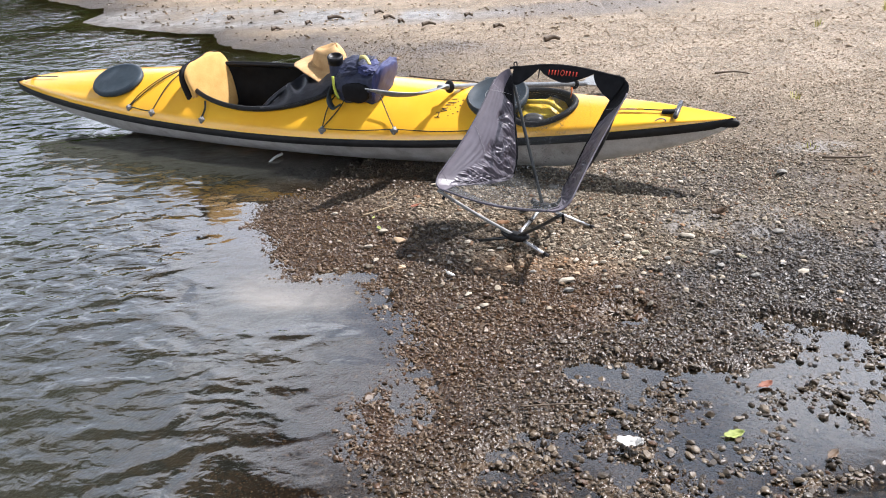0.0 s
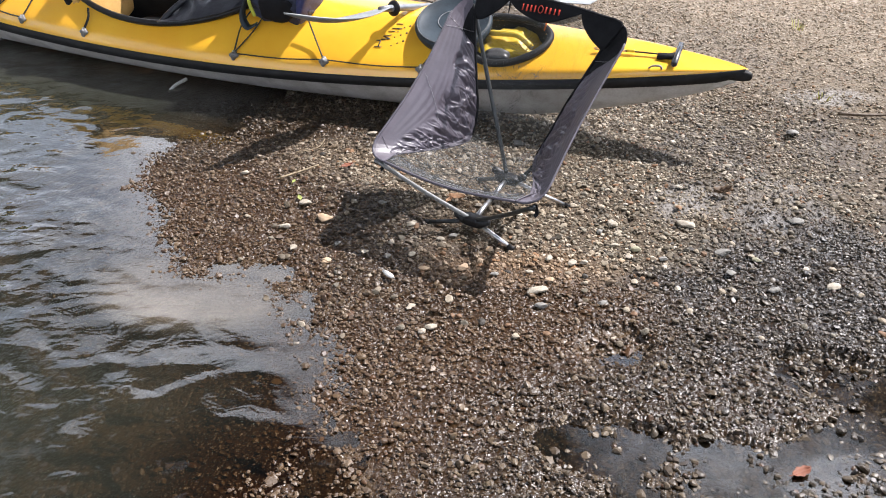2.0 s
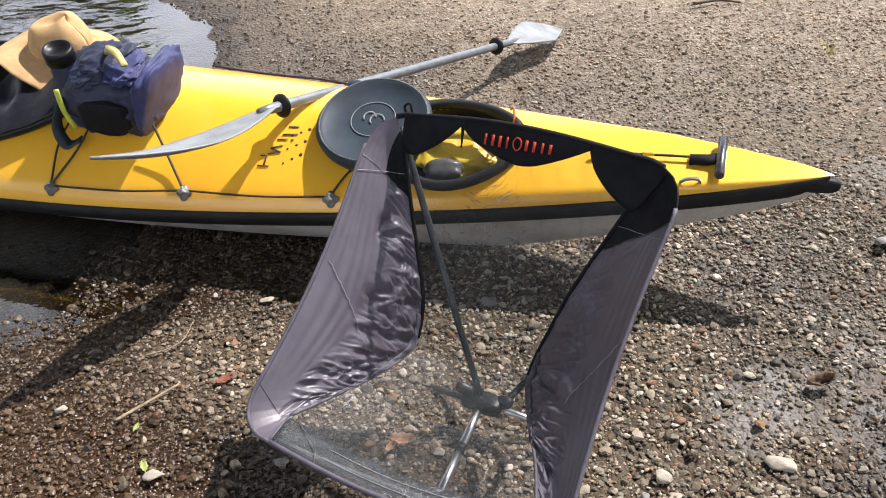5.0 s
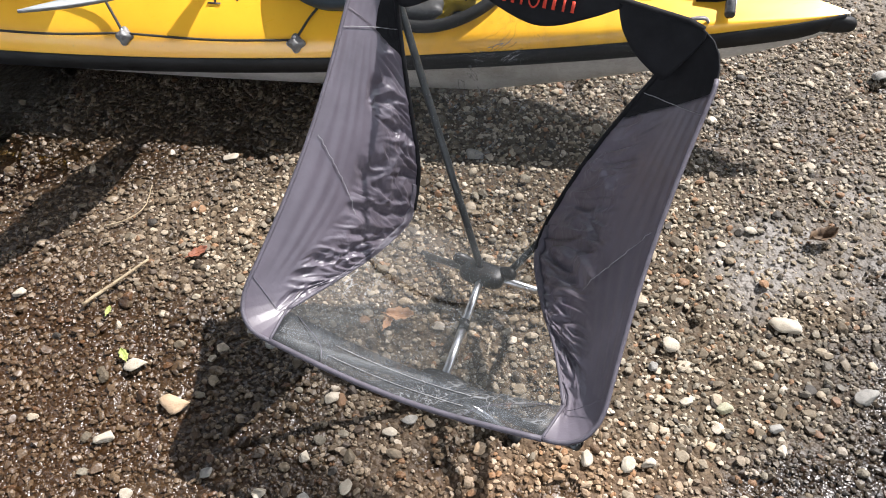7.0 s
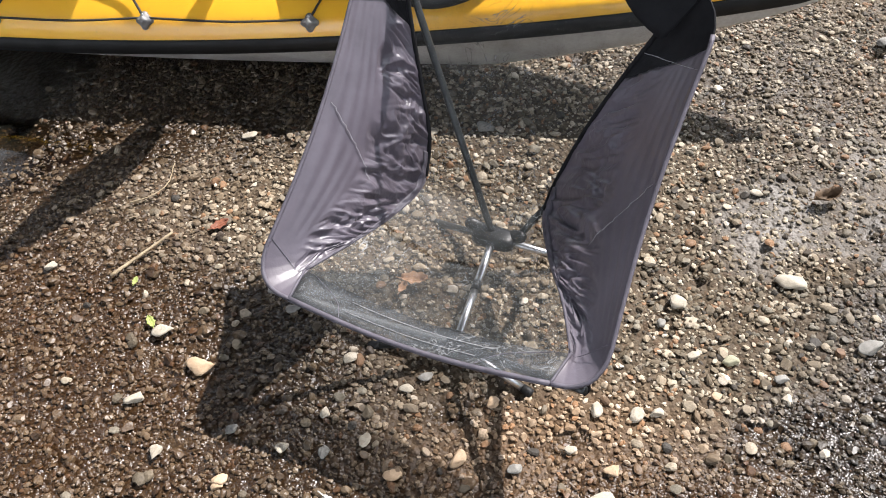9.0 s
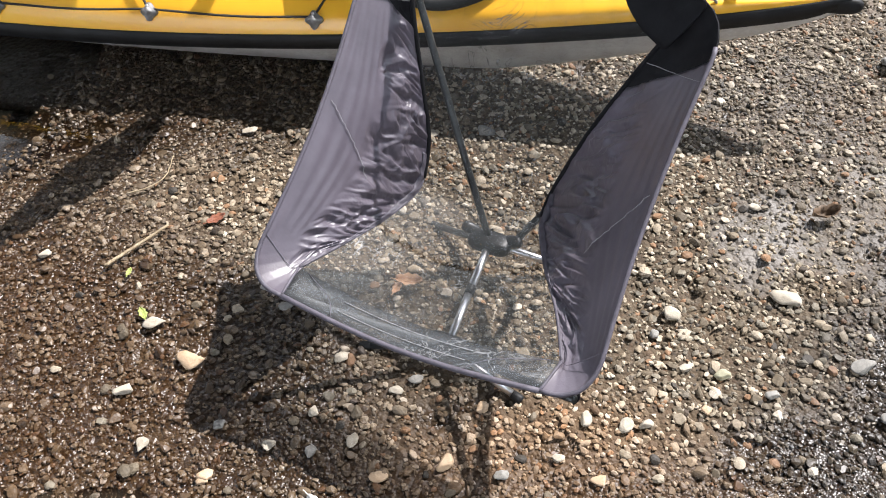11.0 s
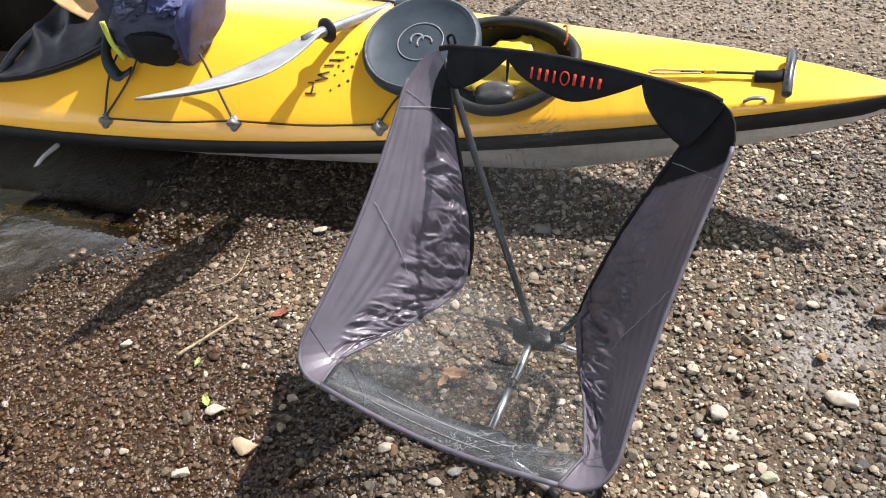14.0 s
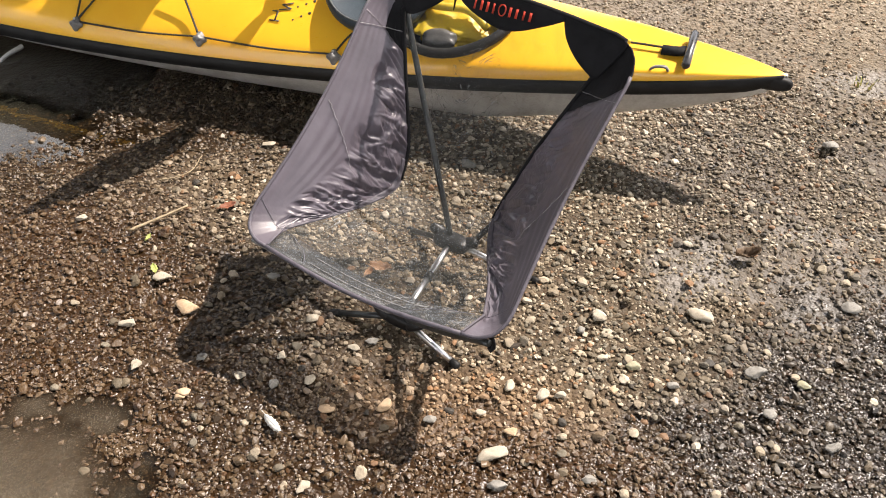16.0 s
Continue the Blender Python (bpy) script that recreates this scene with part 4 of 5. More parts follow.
cord([(0.653, 0.92), (0.641, 0.72, 0.02), (0.630, 0.54, 0.045), (0.626, 0.48, 0.055)], 0.0035, "bungee")
cord([(0.263, 0.92), (0.29, 0.4), (0.315, -0.1), (0.325, -0.6)], 0.004, "bungee")
cord([(0.305, 0.94), (0.312, 0.4), (0.322, -0.1), (0.32, -0.7)], 0.004, "bungee")
cord([(0.263, 0.92), (0.275, 0.6), (0.30, 0.1), (0.30, -0.75)], 0.0035, "bungee")
for a, b in ((0.70, 0.76), (0.62, 0.70)):
    cord([(a, -0.86), ((a + b) / 2, -0.86, 0.006), (b, -0.86)], 0.0035, "deck_line")
cord([(0.389, 0.94), (0.391, 0.82, 0.02), (0.388, 0.72, 0.03)], 0.006, "tether", BLACK_FABRIC)

# bow toggle and its cord
tog = deck_pose(0.9455, 0.0, 0.022)
bm = bmesh.new()
across = (tog.to_3x3() @ V(0, 1, 0)).normalized()
c0 = tog.translation
tube(bm, [c0 - across * 0.068, c0 - across * 0.064, c0, c0 + across * 0.064, c0 + across * 0.068], [0.010, 0.0125, 0.0115, 0.0125, 0.010], 12)
toggle = part("bow_toggle", bm, TOGGLE, kayak, "black carrying toggle")
bm = bmesh.new()
ribbon(bm, [c0 + K_AX * 0.01, c0 - K_AX * 0.03 - V(0, 0, 0.012), c0 - K_AX * 0.075 - V(0, 0, 0.016)], across, 0.032, 0.008)
part("toggle_strap", bm, BLACK_FABRIC, toggle)
cord([(0.93, 0.0), (0.915, 0.05), (0.895, 0.12)], 0.0035, "bow_cord")
cord([(0.912, 0.05, 0.014), (0.906, 0.08, 0.014)], 0.007, "cord_lock", DRYBAG)
cord([(0.905, 0.06, 0.013), (0.894, 0.10, 0.013), (0.884, 0.13, 0.015), (0.880, 0.20, 0.016), (0.886, 0.20, 0.013), (0.905, 0.12, 0.013)], 0.003, "bow_cord_loop", STRAW)
bm = bmesh.new()
ribbon(bm, smooth_path([K(0.937, 0.86, 0.002), K(0.935, 0.86, 0.014), K(0.930, 0.86, 0.014), K(0.927, 0.86, 0.004)], 4), K_N, 0.010, 0.005)
part("deck_hook", bm, FITTING_GREY, kayak)
stp = K(0.03, 0.0, 0.012)
bm = bmesh.new()
tube(bm, [stp - K_N * 0.05, stp + K_N * 0.05], 0.011, 10)
part("stern_toggle", bm, BLACK_PLASTIC, kayak)
cord([(0.035, 0.0), (0.06, 0.1), (0.09, 0.15)], 0.0035, "stern_cord")

# worn lettering on the foredeck, as plain strokes
for i, (s0, w0, strokes) in enumerate((
        (0.694, 0.66, ((0, 0, 0.9, 0), (0.5, 0, 0.5, 1), (0.5, 1, 0, 1))), (0.698, 0.54, ((0, 0, 1, 0.3), (1, 0.3, 0.1, 0.6), (0.1, 0.6, 1, 1))),
        (0.701, 0.42, ((0, 0.4, 0.8, 0.5), (1.1, 0.5, 1.3, 0.5))), (0.703, 0.34, ((0, 0.2, 1.2, 0.4),)), (0.705, 0.25, ((0, 0.3, 0.8, 0.4),)))):
    bm = bmesh.new()
    for x0, y0, x1, y1 in strokes:
        p, q = K(s0 + 0.0075 * x0, w0 - 0.10 * y0, 0.0022), K(s0 + 0.0075 * x1, w0 - 0.10 * y1, 0.0022)
        ribbon(bm, [p, p.lerp(q, 0.5), q], (q - p).cross(K_UP), 0.005, 0.001)
    part("worn_letter", bm, DARK_PRINT, kayak, "worn dark lettering stroke")
for i in range(9):
    bm = bmesh.new()
    disc(bm, deck_pose(0.709 + 0.0045 * ((i * 7) % 3), 0.62 - 0.05 * i, 0.001), [(0.0032 + 0.001 * (i % 3), 0.0), (0.003, 0.0008), (0.0, 0.001)], 8)
    part("worn_dot", bm, DARK_PRINT, kayak)

# dry bag in the open hatch
bagm = deck_pose(BOWL[0], BOWL[1], -0.02)
dry = thing("dry_bag", bagm.translation, "crumpled yellow dry bag stuffed in the open kayak hatch", "dry bag")
bm = bmesh.new()
rounded_block(bm, bagm @ pose(0.01, 0.015, -0.04, 0, 8, 20), (0.265, 0.20, 0.085), 2.4, 22, 0.28, 1.0, 0.12)
part("body", bm, DRYBAG, dry)
bm = bmesh.new()
tube(bm, smooth_path([bagm @ V(-0.11, 0.02, 0.005), bagm @ V(-0.04, 0.0, 0.03), bagm @ V(0.04, 0.01, 0.025), bagm @ V(0.11, -0.02, 0.0)], 6), [0.012] * 19, 8)
part("rolled_fold", bm, DRYBAG, dry)
jar = thing("plastic_tub", (bagm @ V(-0.01, -0.10, 0.02)), "small smoke-grey plastic tub beside the dry bag", "tub")
bm = bmesh.new()
rounded_block(bm, bagm @ pose(-0.02, -0.085, -0.015, 15, 0, 10), (0.10, 0.06, 0.05), 2.6, 8, 0.15, 8.0)
part("body", bm, SMOKE, jar)
bm = bmesh.new()
tube(bm, smooth_path([bagm @ V(0.13, 0.09, 0.06), bagm @ V(0.145, 0.07, 0.085), bagm @ V(0.15, 0.04, 0.07), bagm @ V(0.14, 0.05, 0.04)], 6), 0.003, 6)
tie = finish("orange_cord", bm, ORANGE_CORD)
tagged(tie, "short loop of orange cord tied to the open hatch rim", "cord")

# ---------------------------------------------------------------- paddle
P_TIP, P_END = Vector((-0.321, 3.744, 0.554)), Vector((1.175, 5.708, 0.045))
P_AX = (P_END - P_TIP).normalized()
P_LEN = (P_END - P_TIP).length
paddle = thing("paddle", P_TIP.lerp(P_END, 0.5), "double-bladed paddle, pale blades on a grey shaft, laid across the kayak", "paddle")
bm = bmesh.new()
tube(bm, [P_TIP + P_AX * d for d in (0.53, 0.58, 0.9, 1.25, 1.7, P_LEN - 0.5, P_LEN - 0.42)], [0.010, 0.0145, 0.0155, 0.0155, 0.0155, 0.0145, 0.010], 14)
part("shaft", bm, SHAFT, paddle, "scratched grey alloy shaft")


def paddle_blade(tip, axis, across, length, width, scoop):
    """A spoon blade from its tip back along the axis."""
    bm = bmesh.new()
    across = (across - axis * across.dot(axis)).normalized()
    face = axis.cross(across)
    rows = []
    for i in range(23):
        t = i / 22
        half = width / 2 * min(1, (t / 0.5)) ** 0.85 * (1 - max(0, (t - 0.45) / 0.55) ** 1.7 * 0.84) + 0.001
        mid = tip + axis * (length * t) + across * (0.012 * (1 - t)) + face * (scoop * math.sin(math.pi * min(t * 1.05, 1)))
        rows.append([mid + across * (half * (-1 + 2 * j / 10)) - face * (0.012 * (1 - (-1 + 2 * j / 10) ** 2) * math.sin(math.pi * min(t + 0.1, 1))) for j in range(11)])
    sheet(bm, rows, 0.005)
    return bm


W1 = Matrix.Rotation(radians(14), 3, P_AX) @ Vector((-0.76, 0.48, -0.43))
part("blade", paddle_blade(P_TIP, P_AX, W1, 0.60, 0.165, -0.034), BLADE, paddle, "pale grey spoon blade")
part("blade", paddle_blade(P_END, -P_AX, Vector((0.79, -0.61, -0.36)), 0.50, 0.17, 0.02), BLADE, paddle, "pale grey spoon blade")
for d in (0.622, P_LEN - 0.62):
    bm = bmesh.new()
    m = frame_from(P_TIP + P_AX * d, (0, 0, 1), P_AX)
    disc(bm, m, [(0.0155, -0.012), (0.020, -0.012), (0.028, -0.004), (0.034, 0.0), (0.028, 0.005), (0.020, 0.010), (0.0155, 0.010)], 20)
    part("drip_ring", bm, BLACK_RUBBER, paddle)

# ---------------------------------------------------------------- bag, bottle and hat on the deck
bag_pose = frame_from(Vector((-0.425, 4.425, 0.437)), K_AX, (-0.10, -0.16, 1))
bag = thing("deck_bag", bag_pose @ V(0, 0, -0.1), "navy and slate-blue nylon bag strapped to the kayak deck", "bag")
bm = bmesh.new()
rounded_block(bm, bag_pose @ pose(-0.015, 0, -0.010), (0.285, 0.22, 0.195), 3.6, 22, 0.16, 2.0, 0.07)
part("body", bm, NAVY, bag, "dark crumpled navy nylon body")
bm = bmesh.new()
rounded_block(bm, bag_pose @ pose(0.128, 0.0, 0.012, 0, 20, 0), (0.055, 0.235, 0.215), 3.4, 18, 0.14, 4.0, 0.05)
part("end_panel", bm, LILAC, bag, "slate-blue end panel")
bm = bmesh.new()
rounded_block(bm, bag_pose @ pose(0.0, -0.108, -0.025), (0.17, 0.03, 0.11), 3.0, 12, 0.1, 5.0, 0.05)
part("front_pocket", bm, BLACK_FABRIC, bag)
bm = bmesh.new()
rounded_block(bm, bag_pose @ pose(-0.045, 0.01, 0.085, 8, -6, 0), (0.20, 0.19, 0.055), 2.4, 22, 0.25, 7.0, 0.16)
part("lid_flap", bm, NAVY, bag, "slack navy top flap")
bm = bmesh.new()
rounded_block(bm, bag_pose @ pose(0.045, 0.0, 0.082, 4, 10, 20), (0.12, 0.17, 0.04), 2.2, 18, 0.25, 9.0, 0.18)
part("gathered_flap", bm, LILAC, bag, "gathered slate-blue fabric")
bm = bmesh.new()
ribbon(bm, smooth_path([bag_pose @ V(-0.115, -0.118, 0.07), bag_pose @ V(-0.118, -0.124, 0.0), bag_pose @ V(-0.11, -0.120, -0.06)], 5), (1, 0, 0), 0.014, 0.005)
part("lime_strap", bm, LIME, bag, "lime-yellow webbing strip")
bm = bmesh.new()
ribbon(bm, smooth_path([bag_pose @ V(-0.02, 0.03, 0.10), bag_pose @ V(0.01, 0.0, 0.135), bag_pose @ V(0.055, -0.02, 0.138), bag_pose @ V(0.085, -0.04, 0.11)], 6), (0, 1, 0.4), 0.022, 0.008)
part("carry_loop", bm, WEB, bag, "pale yellow carry loop")
bm = bmesh.new()
ribbon(bm, smooth_path([bag_pose @ V(-0.13, -0.105, 0.03), bag_pose @ V(-0.165, -0.13, -0.05), bag_pose @ V(-0.14, -0.15, -0.10), bag_pose @ V(-0.10, -0.13, -0.09)], 6), (0.6, 1, 0.3), 0.036, 0.006)
part("side_loop", bm, HATCH_RUBBER, bag, "grey webbing loop")

bot = Vector((-0.575, 4.46, 0.47))
b_ax = Vector((0.02, -0.30, 0.95)).normalized()
bm_pose = frame_from(bot, (1, 0, 0), b_ax)
bottle = thing("bottle", bot, "dark bottle with a wide black lid beside the bag", "bottle")
bm = bmesh.new()
disc(bm, bm_pose, [(0.0, -0.07), (0.036, -0.07), (0.039, -0.06), (0.039, 0.04), (0.036, 0.06), (0.030, 0.072)], 28)
part("body", bm, NAVY, bottle)
bm = bmesh.new()
disc(bm, bm_pose, [(0.030, 0.068), (0.042, 0.070), (0.043, 0.105), (0.040, 0.112), (0.034, 0.112), (0.032, 0.104), (0.0, 0.102)], 28)
part("lid", bm, BLACK_PLASTIC, bottle, "black screw lid")

hat_pose = frame_from(Vector((-0.660, 4.706, 0.464)), K_AX, Vector((0.16, -0.30, 1))) @ Matrix.Scale(1.0, 4)
hat = thing("straw_hat", hat_pose.translation, "rumpled tan wide-brimmed sun hat resting on the cockpit edge", "hat")


def rumple(x, y, z, k):
    d = noise.noise_vector(V(x * 11, y * 11, z * 11 + 3)) * k
    return V(x + d.x, y + d.y, z + d.z)


bm = bmesh.new()
rows = []
for i in range(15):
    r = 0.080 + 0.098 * i / 14
    row = []
    for j in range(61):
        a = 2 * math.pi * j / 60
        droop = 0.055 * (i / 14) ** 1.5 * (0.25 + 0.75 * math.cos(a - 2.5) ** 2)
        row.append(hat_pose @ rumple(r * 1.20 * math.cos(a), r * 0.95 * math.sin(a), 0.012 - droop + 0.014 * math.sin(3 * a + 0.8) * i / 14, 0.010 * i / 14))
    rows.append(row)
sheet(bm, rows, 0.004)
part("brim", bm, STRAW, hat)
bm = bmesh.new()
rows = []
for i in range(19):
    t = i / 18
    r = 0.092 * math.cos(t ** 1.35 * math.pi / 2 * 0.98) ** 0.95
    row = []
    for j in range(49):
        a = 2 * math.pi * j / 48
        dent = 0.026 * math.exp(-((t - 0.8) / 0.25) ** 2) * max(0, math.cos(a - 3.6)) + 0.02 * t * math.cos(a) ** 2
        row.append(hat_pose @ rumple(r * 1.10 * math.cos(a) + 0.02 * t, r * 0.92 * math.sin(a), 0.008 + 0.140 * math.sin(t * math.pi / 2) - dent, 0.020 * t))
    rows.append(row)
sheet(bm, rows, 0.004)
part("crown", bm, STRAW, hat)
bm = bmesh.new()
tube(bm, [hat_pose @ V(0.091 * 1.11 * math.cos(a), 0.091 * 0.93 * math.sin(a), 0.020) for a in (2 * math.pi * j / 40 for j in range(40))], 0.005, 6, closed=True)
part("band", bm, STRAW, hat)


# ---------------------------------------------------------------- folding camp chair
C_O, C_X, C_Y = Vector((0.414, 3.221, 0.0)), Vector((0.828, -0.56, 0)), Vector((0.56, 0.828, 0))


def C(x, y, z):
    """Chair's own metres: x to its sitter's side, y to the back, z up."""
    return C_O + C_X * x + C_Y * y + V(0, 0, z)


chair = thing("camp_chair", C_O, "low camp chair of grey nylon and sheer mesh", "chair")
FL, FR, BR, BL = V(-0.316, -0.286, 0.262), V(0.312, -0.286, 0.264), V(0.330, 0.276, 0.664), V(-0.318, 0.296, 0.656)


def corner(p, a, b, r, n=6):
    """A rounded corner at p between the ways to a and b."""
    u, v = p + (a - p).normalized() * r, p + (b - p).normalized() * r
    return [u * (1 - t) ** 2 + p * 2 * t * (1 - t) + v * t * t for t in (i / n for i in range(n + 1))]


def resample(points, n):
    d = [0.0]
    for a, b in zip(points, points[1:]):
        d.append(d[-1] + (b - a).length)
    out, k = [], 0
    for i in range(n):
        x = d[-1] * i / (n - 1)
        while k < len(d) - 2 and d[k + 1] < x:
            k += 1
        t = (x - d[k]) / max(d[k + 1] - d[k], 1e-9)
        out.append(points[k].lerp(points[k + 1], t))
    return out


RF, RB = 0.075, 0.10
cFL, cFR, cBR, cBL = corner(FL, BL, FR, RF), corner(FR, FL, BR, RF), corner(BR, FR, BL, RB), corner(BL, BR, FL, RB)


def side_bow(a, b, bow, sag, n=12):
    return [a.lerp(b, i / n) + V(bow * math.sin(math.pi * i / n), 0, -sag * math.sin(math.pi * i / n)) for i in range(1, n)]


left_rim = cFL[::-1] + side_bow(cFL[0], cBL[-1], 0.012, 0.012) + cBL[::-1][:-2]
right_rim = cFR[:] + side_bow(cFR[-1], cBR[0], -0.012, 0.012) + cBR[:-2]
front_edge = [cFL[-1].lerp(cFR[0], i / 20) + V(0, 0, -0.017 * math.sin(math.pi * i / 20)) + V(0, -0.010 * math.sin(math.pi * i / 20), 0) for i in range(21)]
back_edge = [cBR[-1].lerp(cBL[0], i / 20) + V(0, -0.022 * math.sin(math.pi * i / 20), 0.028 * math.sin(math.pi * i / 20)) for i in range(21)]
IN_L = [V(-0.250, -0.215, 0.258), V(-0.212, -0.10, 0.235), V(-0.185, 0.0, 0.215), V(-0.168, 0.10, 0.205), V(-0.168, 0.140, 0.236), V(-0.174, 0.172, 0.298), V(-0.200, 0.204, 0.393),
        V(-0.226, 0.234, 0.500), V(-0.246, 0.260, 0.594)]
IN_R = [V(0.250, -0.215, 0.258), V(0.200, -0.10, 0.235), V(0.145, 0.0, 0.212), V(0.098, 0.10, 0.202), V(0.088, 0.155, 0.215), V(0.104, 0.195, 0.272), V(0.140, 0.225, 0.37),
        V(0.188, 0.250, 0.475), V(0.236, 0.262, 0.575)]
in_left, in_right = smooth_path(IN_L, 8), smooth_path(IN_R, 8)


PN, PM = 240, 84


def side_panel(rim, inner, sign, a, b, n=PN, m=PM):
    """The nylon between the rim pole's edge and the mesh, from share a to share b of its length, with how slack it hangs."""
    puff = -0.015 if sign > 0 else 0.010
    p, q = resample(rim, n), resample(inner, n)
    rows, loose = [], []
    for i in range(n):
        t = i / (n - 1)
        if not a - 1e-6 <= t <= b + 1e-6:
            continue
        row, slk = [], []
        for j in range(m + 1):
            u = j / m
            c = p[i].lerp(q[i], u)
            swell = puff * math.sin(math.pi * u ** 0.8) * math.sin(math.pi * t) ** 0.7
            free = math.sin(math.pi * min(max((t - 0.04) / 0.88, 0), 1)) ** 0.6
            slack = free * min(max((u - 0.40 + 0.2 * noise.noise(V(t * 7, u * 3, sign))) / 0.22, 0), 1) * min((1 - u) / 0.10, 1)
            la, lb = t * 0.9, u * 0.16
            fold_a = V((la * 0.86 - lb * 0.5) * 17, (la * 0.5 + lb * 0.86) * 12, sign * 4.0)
            fold_b = V((la * 0.95 + lb * 0.32) * 35, (lb * 0.95 - la * 0.32) * 26, sign * 9.0)
            fold_b = fold_b + V(noise.noise(fold_a), noise.noise(fold_a * 1.3), 0) * 1.6
            ridge = 1.7 * abs(noise.noise(fold_a)) + 1.4 * abs(noise.noise(fold_b)) + 0.5 * abs(noise.noise(fold_b * 2.3)) - 0.75
            pleat = math.sin(u * 62 + 5 * noise.noise(V(t * 2, u * 3, sign))) * (1 - min(u / 0.55, 1)) * min(u / 0.05, 1) * min(max((t - 0.13) / 0.1, 0), 1) * math.sin(math.pi * t)
            c = c + V(-sign * 0.8, 0, -0.5) * (swell + 0.0145 * slack * ridge + 0.0011 * pleat)
            row.append(C(*c))
            slk.append(slack)
        rows.append(row if sign > 0 else row[::-1])
        loose.append(slk if sign > 0 else slk[::-1])
    return rows, loose


def nylon_part(name, rows, loose, thick, mat, label):
    bm = bmesh.new()
    sheet(bm, rows, thick)
    ob = part(name, bm, mat, chair, label)
    values = np.asarray(loose, np.float32).ravel()
    put_attribute(ob.data, "slack", np.concatenate([values, values]))
    return ob


for rim, inner, sign in ((left_rim, in_left, -1), (right_rim, in_right, 1)):
    sg = -sign
    face, loose = side_panel(rim, inner, sg, 0.0, 0.855)
    panel = nylon_part("side_panel", face, loose, 0.0012, NYLON, "creased grey ripstop side panel")
    rows, loose = side_panel(rim, inner, sg, 0.845, 1.0)
    if sign < 0:
        cut = PM * 45 // 100
        nylon_part("back_corner_pocket", [q[:cut + 1] for q in rows], [q[:cut + 1] for q in loose], 0.003, NYLON, "stitched grey back corner pocket")
        nylon_part("back_corner_patch", [q[cut:] for q in rows], [q[cut:] for q in loose], 0.0036, BLACK_FABRIC, "black reinforcing patch of the back corner")
    else:
        nylon_part("back_corner_pocket", rows, loose, 0.003, BLACK_FABRIC, "stitched back corner pocket, blackened for its shade")
    path = resample(rim, 60)
    bm = bmesh.new()
    tube(bm, [C(*p) for p in path[:53]], 0.0040, 8)
    part("edge_piping", bm, HEM, panel, "lilac-grey edge binding")
    q = resample(inner, 50)
    bm = bmesh.new()
    tube(bm, [C(*p) for p in q[:24]], 0.0032, 6)
    part("inner_seam", bm, HEM, panel, "stitched inner seam")
    bm = bmesh.new()
    tube(bm, [C(*p) for p in q[23:]], 0.0048, 6)
    part("inner_binding", bm, BLACK_FABRIC, panel, "black binding beside the back mesh")
    face = [r if (r[0] - C(*path[0])).length + (r[0] - C(*path[30])).length < (r[-1] - C(*path[0])).length + (r[-1] - C(*path[30])).length else r[::-1] for r in face]
    lift = (C_X * -sign + V(0, 0, 0.6)) * 0.0022
    bm = bmesh.new()
    band = [[r[j] + lift for j in (PM - 5, PM - 3, PM - 2, PM)] for r in face[4:128]]
    sheet(bm, band if sign < 0 else [r[::-1] for r in band], 0.0008)
    part("hem_band", bm, HEM, panel, "stitched hem band beside the mesh")
    bm = bmesh.new()
    tube(bm, [face[129 - k * 4 // 3][4 + k * 3 // 2] + lift for k in range(0, 28)], 0.0007, 4)
    part("stitch_line", bm, THREAD, panel)
    whole = side_panel(rim, inner, sg, 0.0, 1.0)[0]
    whole = whole if sg > 0 else [r[::-1] for r in whole]
    bm = bmesh.new()
    tube(bm, [whole[int(f)][j].lerp(whole[int(f) + 1][j], f % 1) + lift for j, f in ((j, (0.80 + 0.13 * j / PM) * (PN - 1)) for j in range(0, PM + 1, 2))], 0.0007, 4)
    part("pocket_hem", bm, THREAD, panel)
    bm = bmesh.new()
    tube(bm, [C(*(path[0].lerp(q[0], i / 6) + V(0, 0, 0.002))) for i in range(7)], 0.0026, 6)
    part("corner_seam", bm, HEM, panel)
    # front corner pocket seams
    bm = bmesh.new()
    pk = smooth_path([path[11] + V(0, 0, 0.002), path[9].lerp(q[1], 0.45) + V(0, 0, 0.001), path[6].lerp(q[0], 0.82) + V(0, 0, 0.003), q[0] + V(0, 0, 0.003)], 5)
    tube(bm, [C(*p) for p in pk], 0.0006, 5)
    part("pocket_stitching", bm, HEM, panel)

# front edge binding and back edge binding
bm = bmesh.new()
tube(bm, [C(*p) for p in front_edge], 0.0048, 8)
part("front_binding", bm, HEM, chair, "lilac-grey front edge binding")
bm = bmesh.new()
tube(bm, [C(*p) for p in cBR[-3:] + back_edge[1:-1] + cBL[:3]], 0.006, 8)
part("back_binding", bm, BLACK_FABRIC, chair)

# sheer mesh of seat and back
NL, NR = resample(in_left, 44), resample(in_right, 44)
front = resample(front_edge, 25)
rows = [[C(*p) for p in front]]
for i in range(44):
    t = i / 43
    row = []
    for j in range(25):
        u = j / 24
        c = NL[i].lerp(NR[i], u)
        drop = math.sin(math.pi * u)
        c = c + V(0, 0.02 * drop * t, -0.030 * drop * (1 - t) ** 0.7 - (0.012 * drop if t < 0.5 else 0))
        if t > 0.55:
            c.y += 0.012 * drop * math.sin(math.pi * (t - 0.55) / 0.45)
        row.append(C(*c))
    rows.append(row)
top = resample(back_edge[::-1], 25)
rows.append([C(*p) for p in top])
bm = bmesh.new()
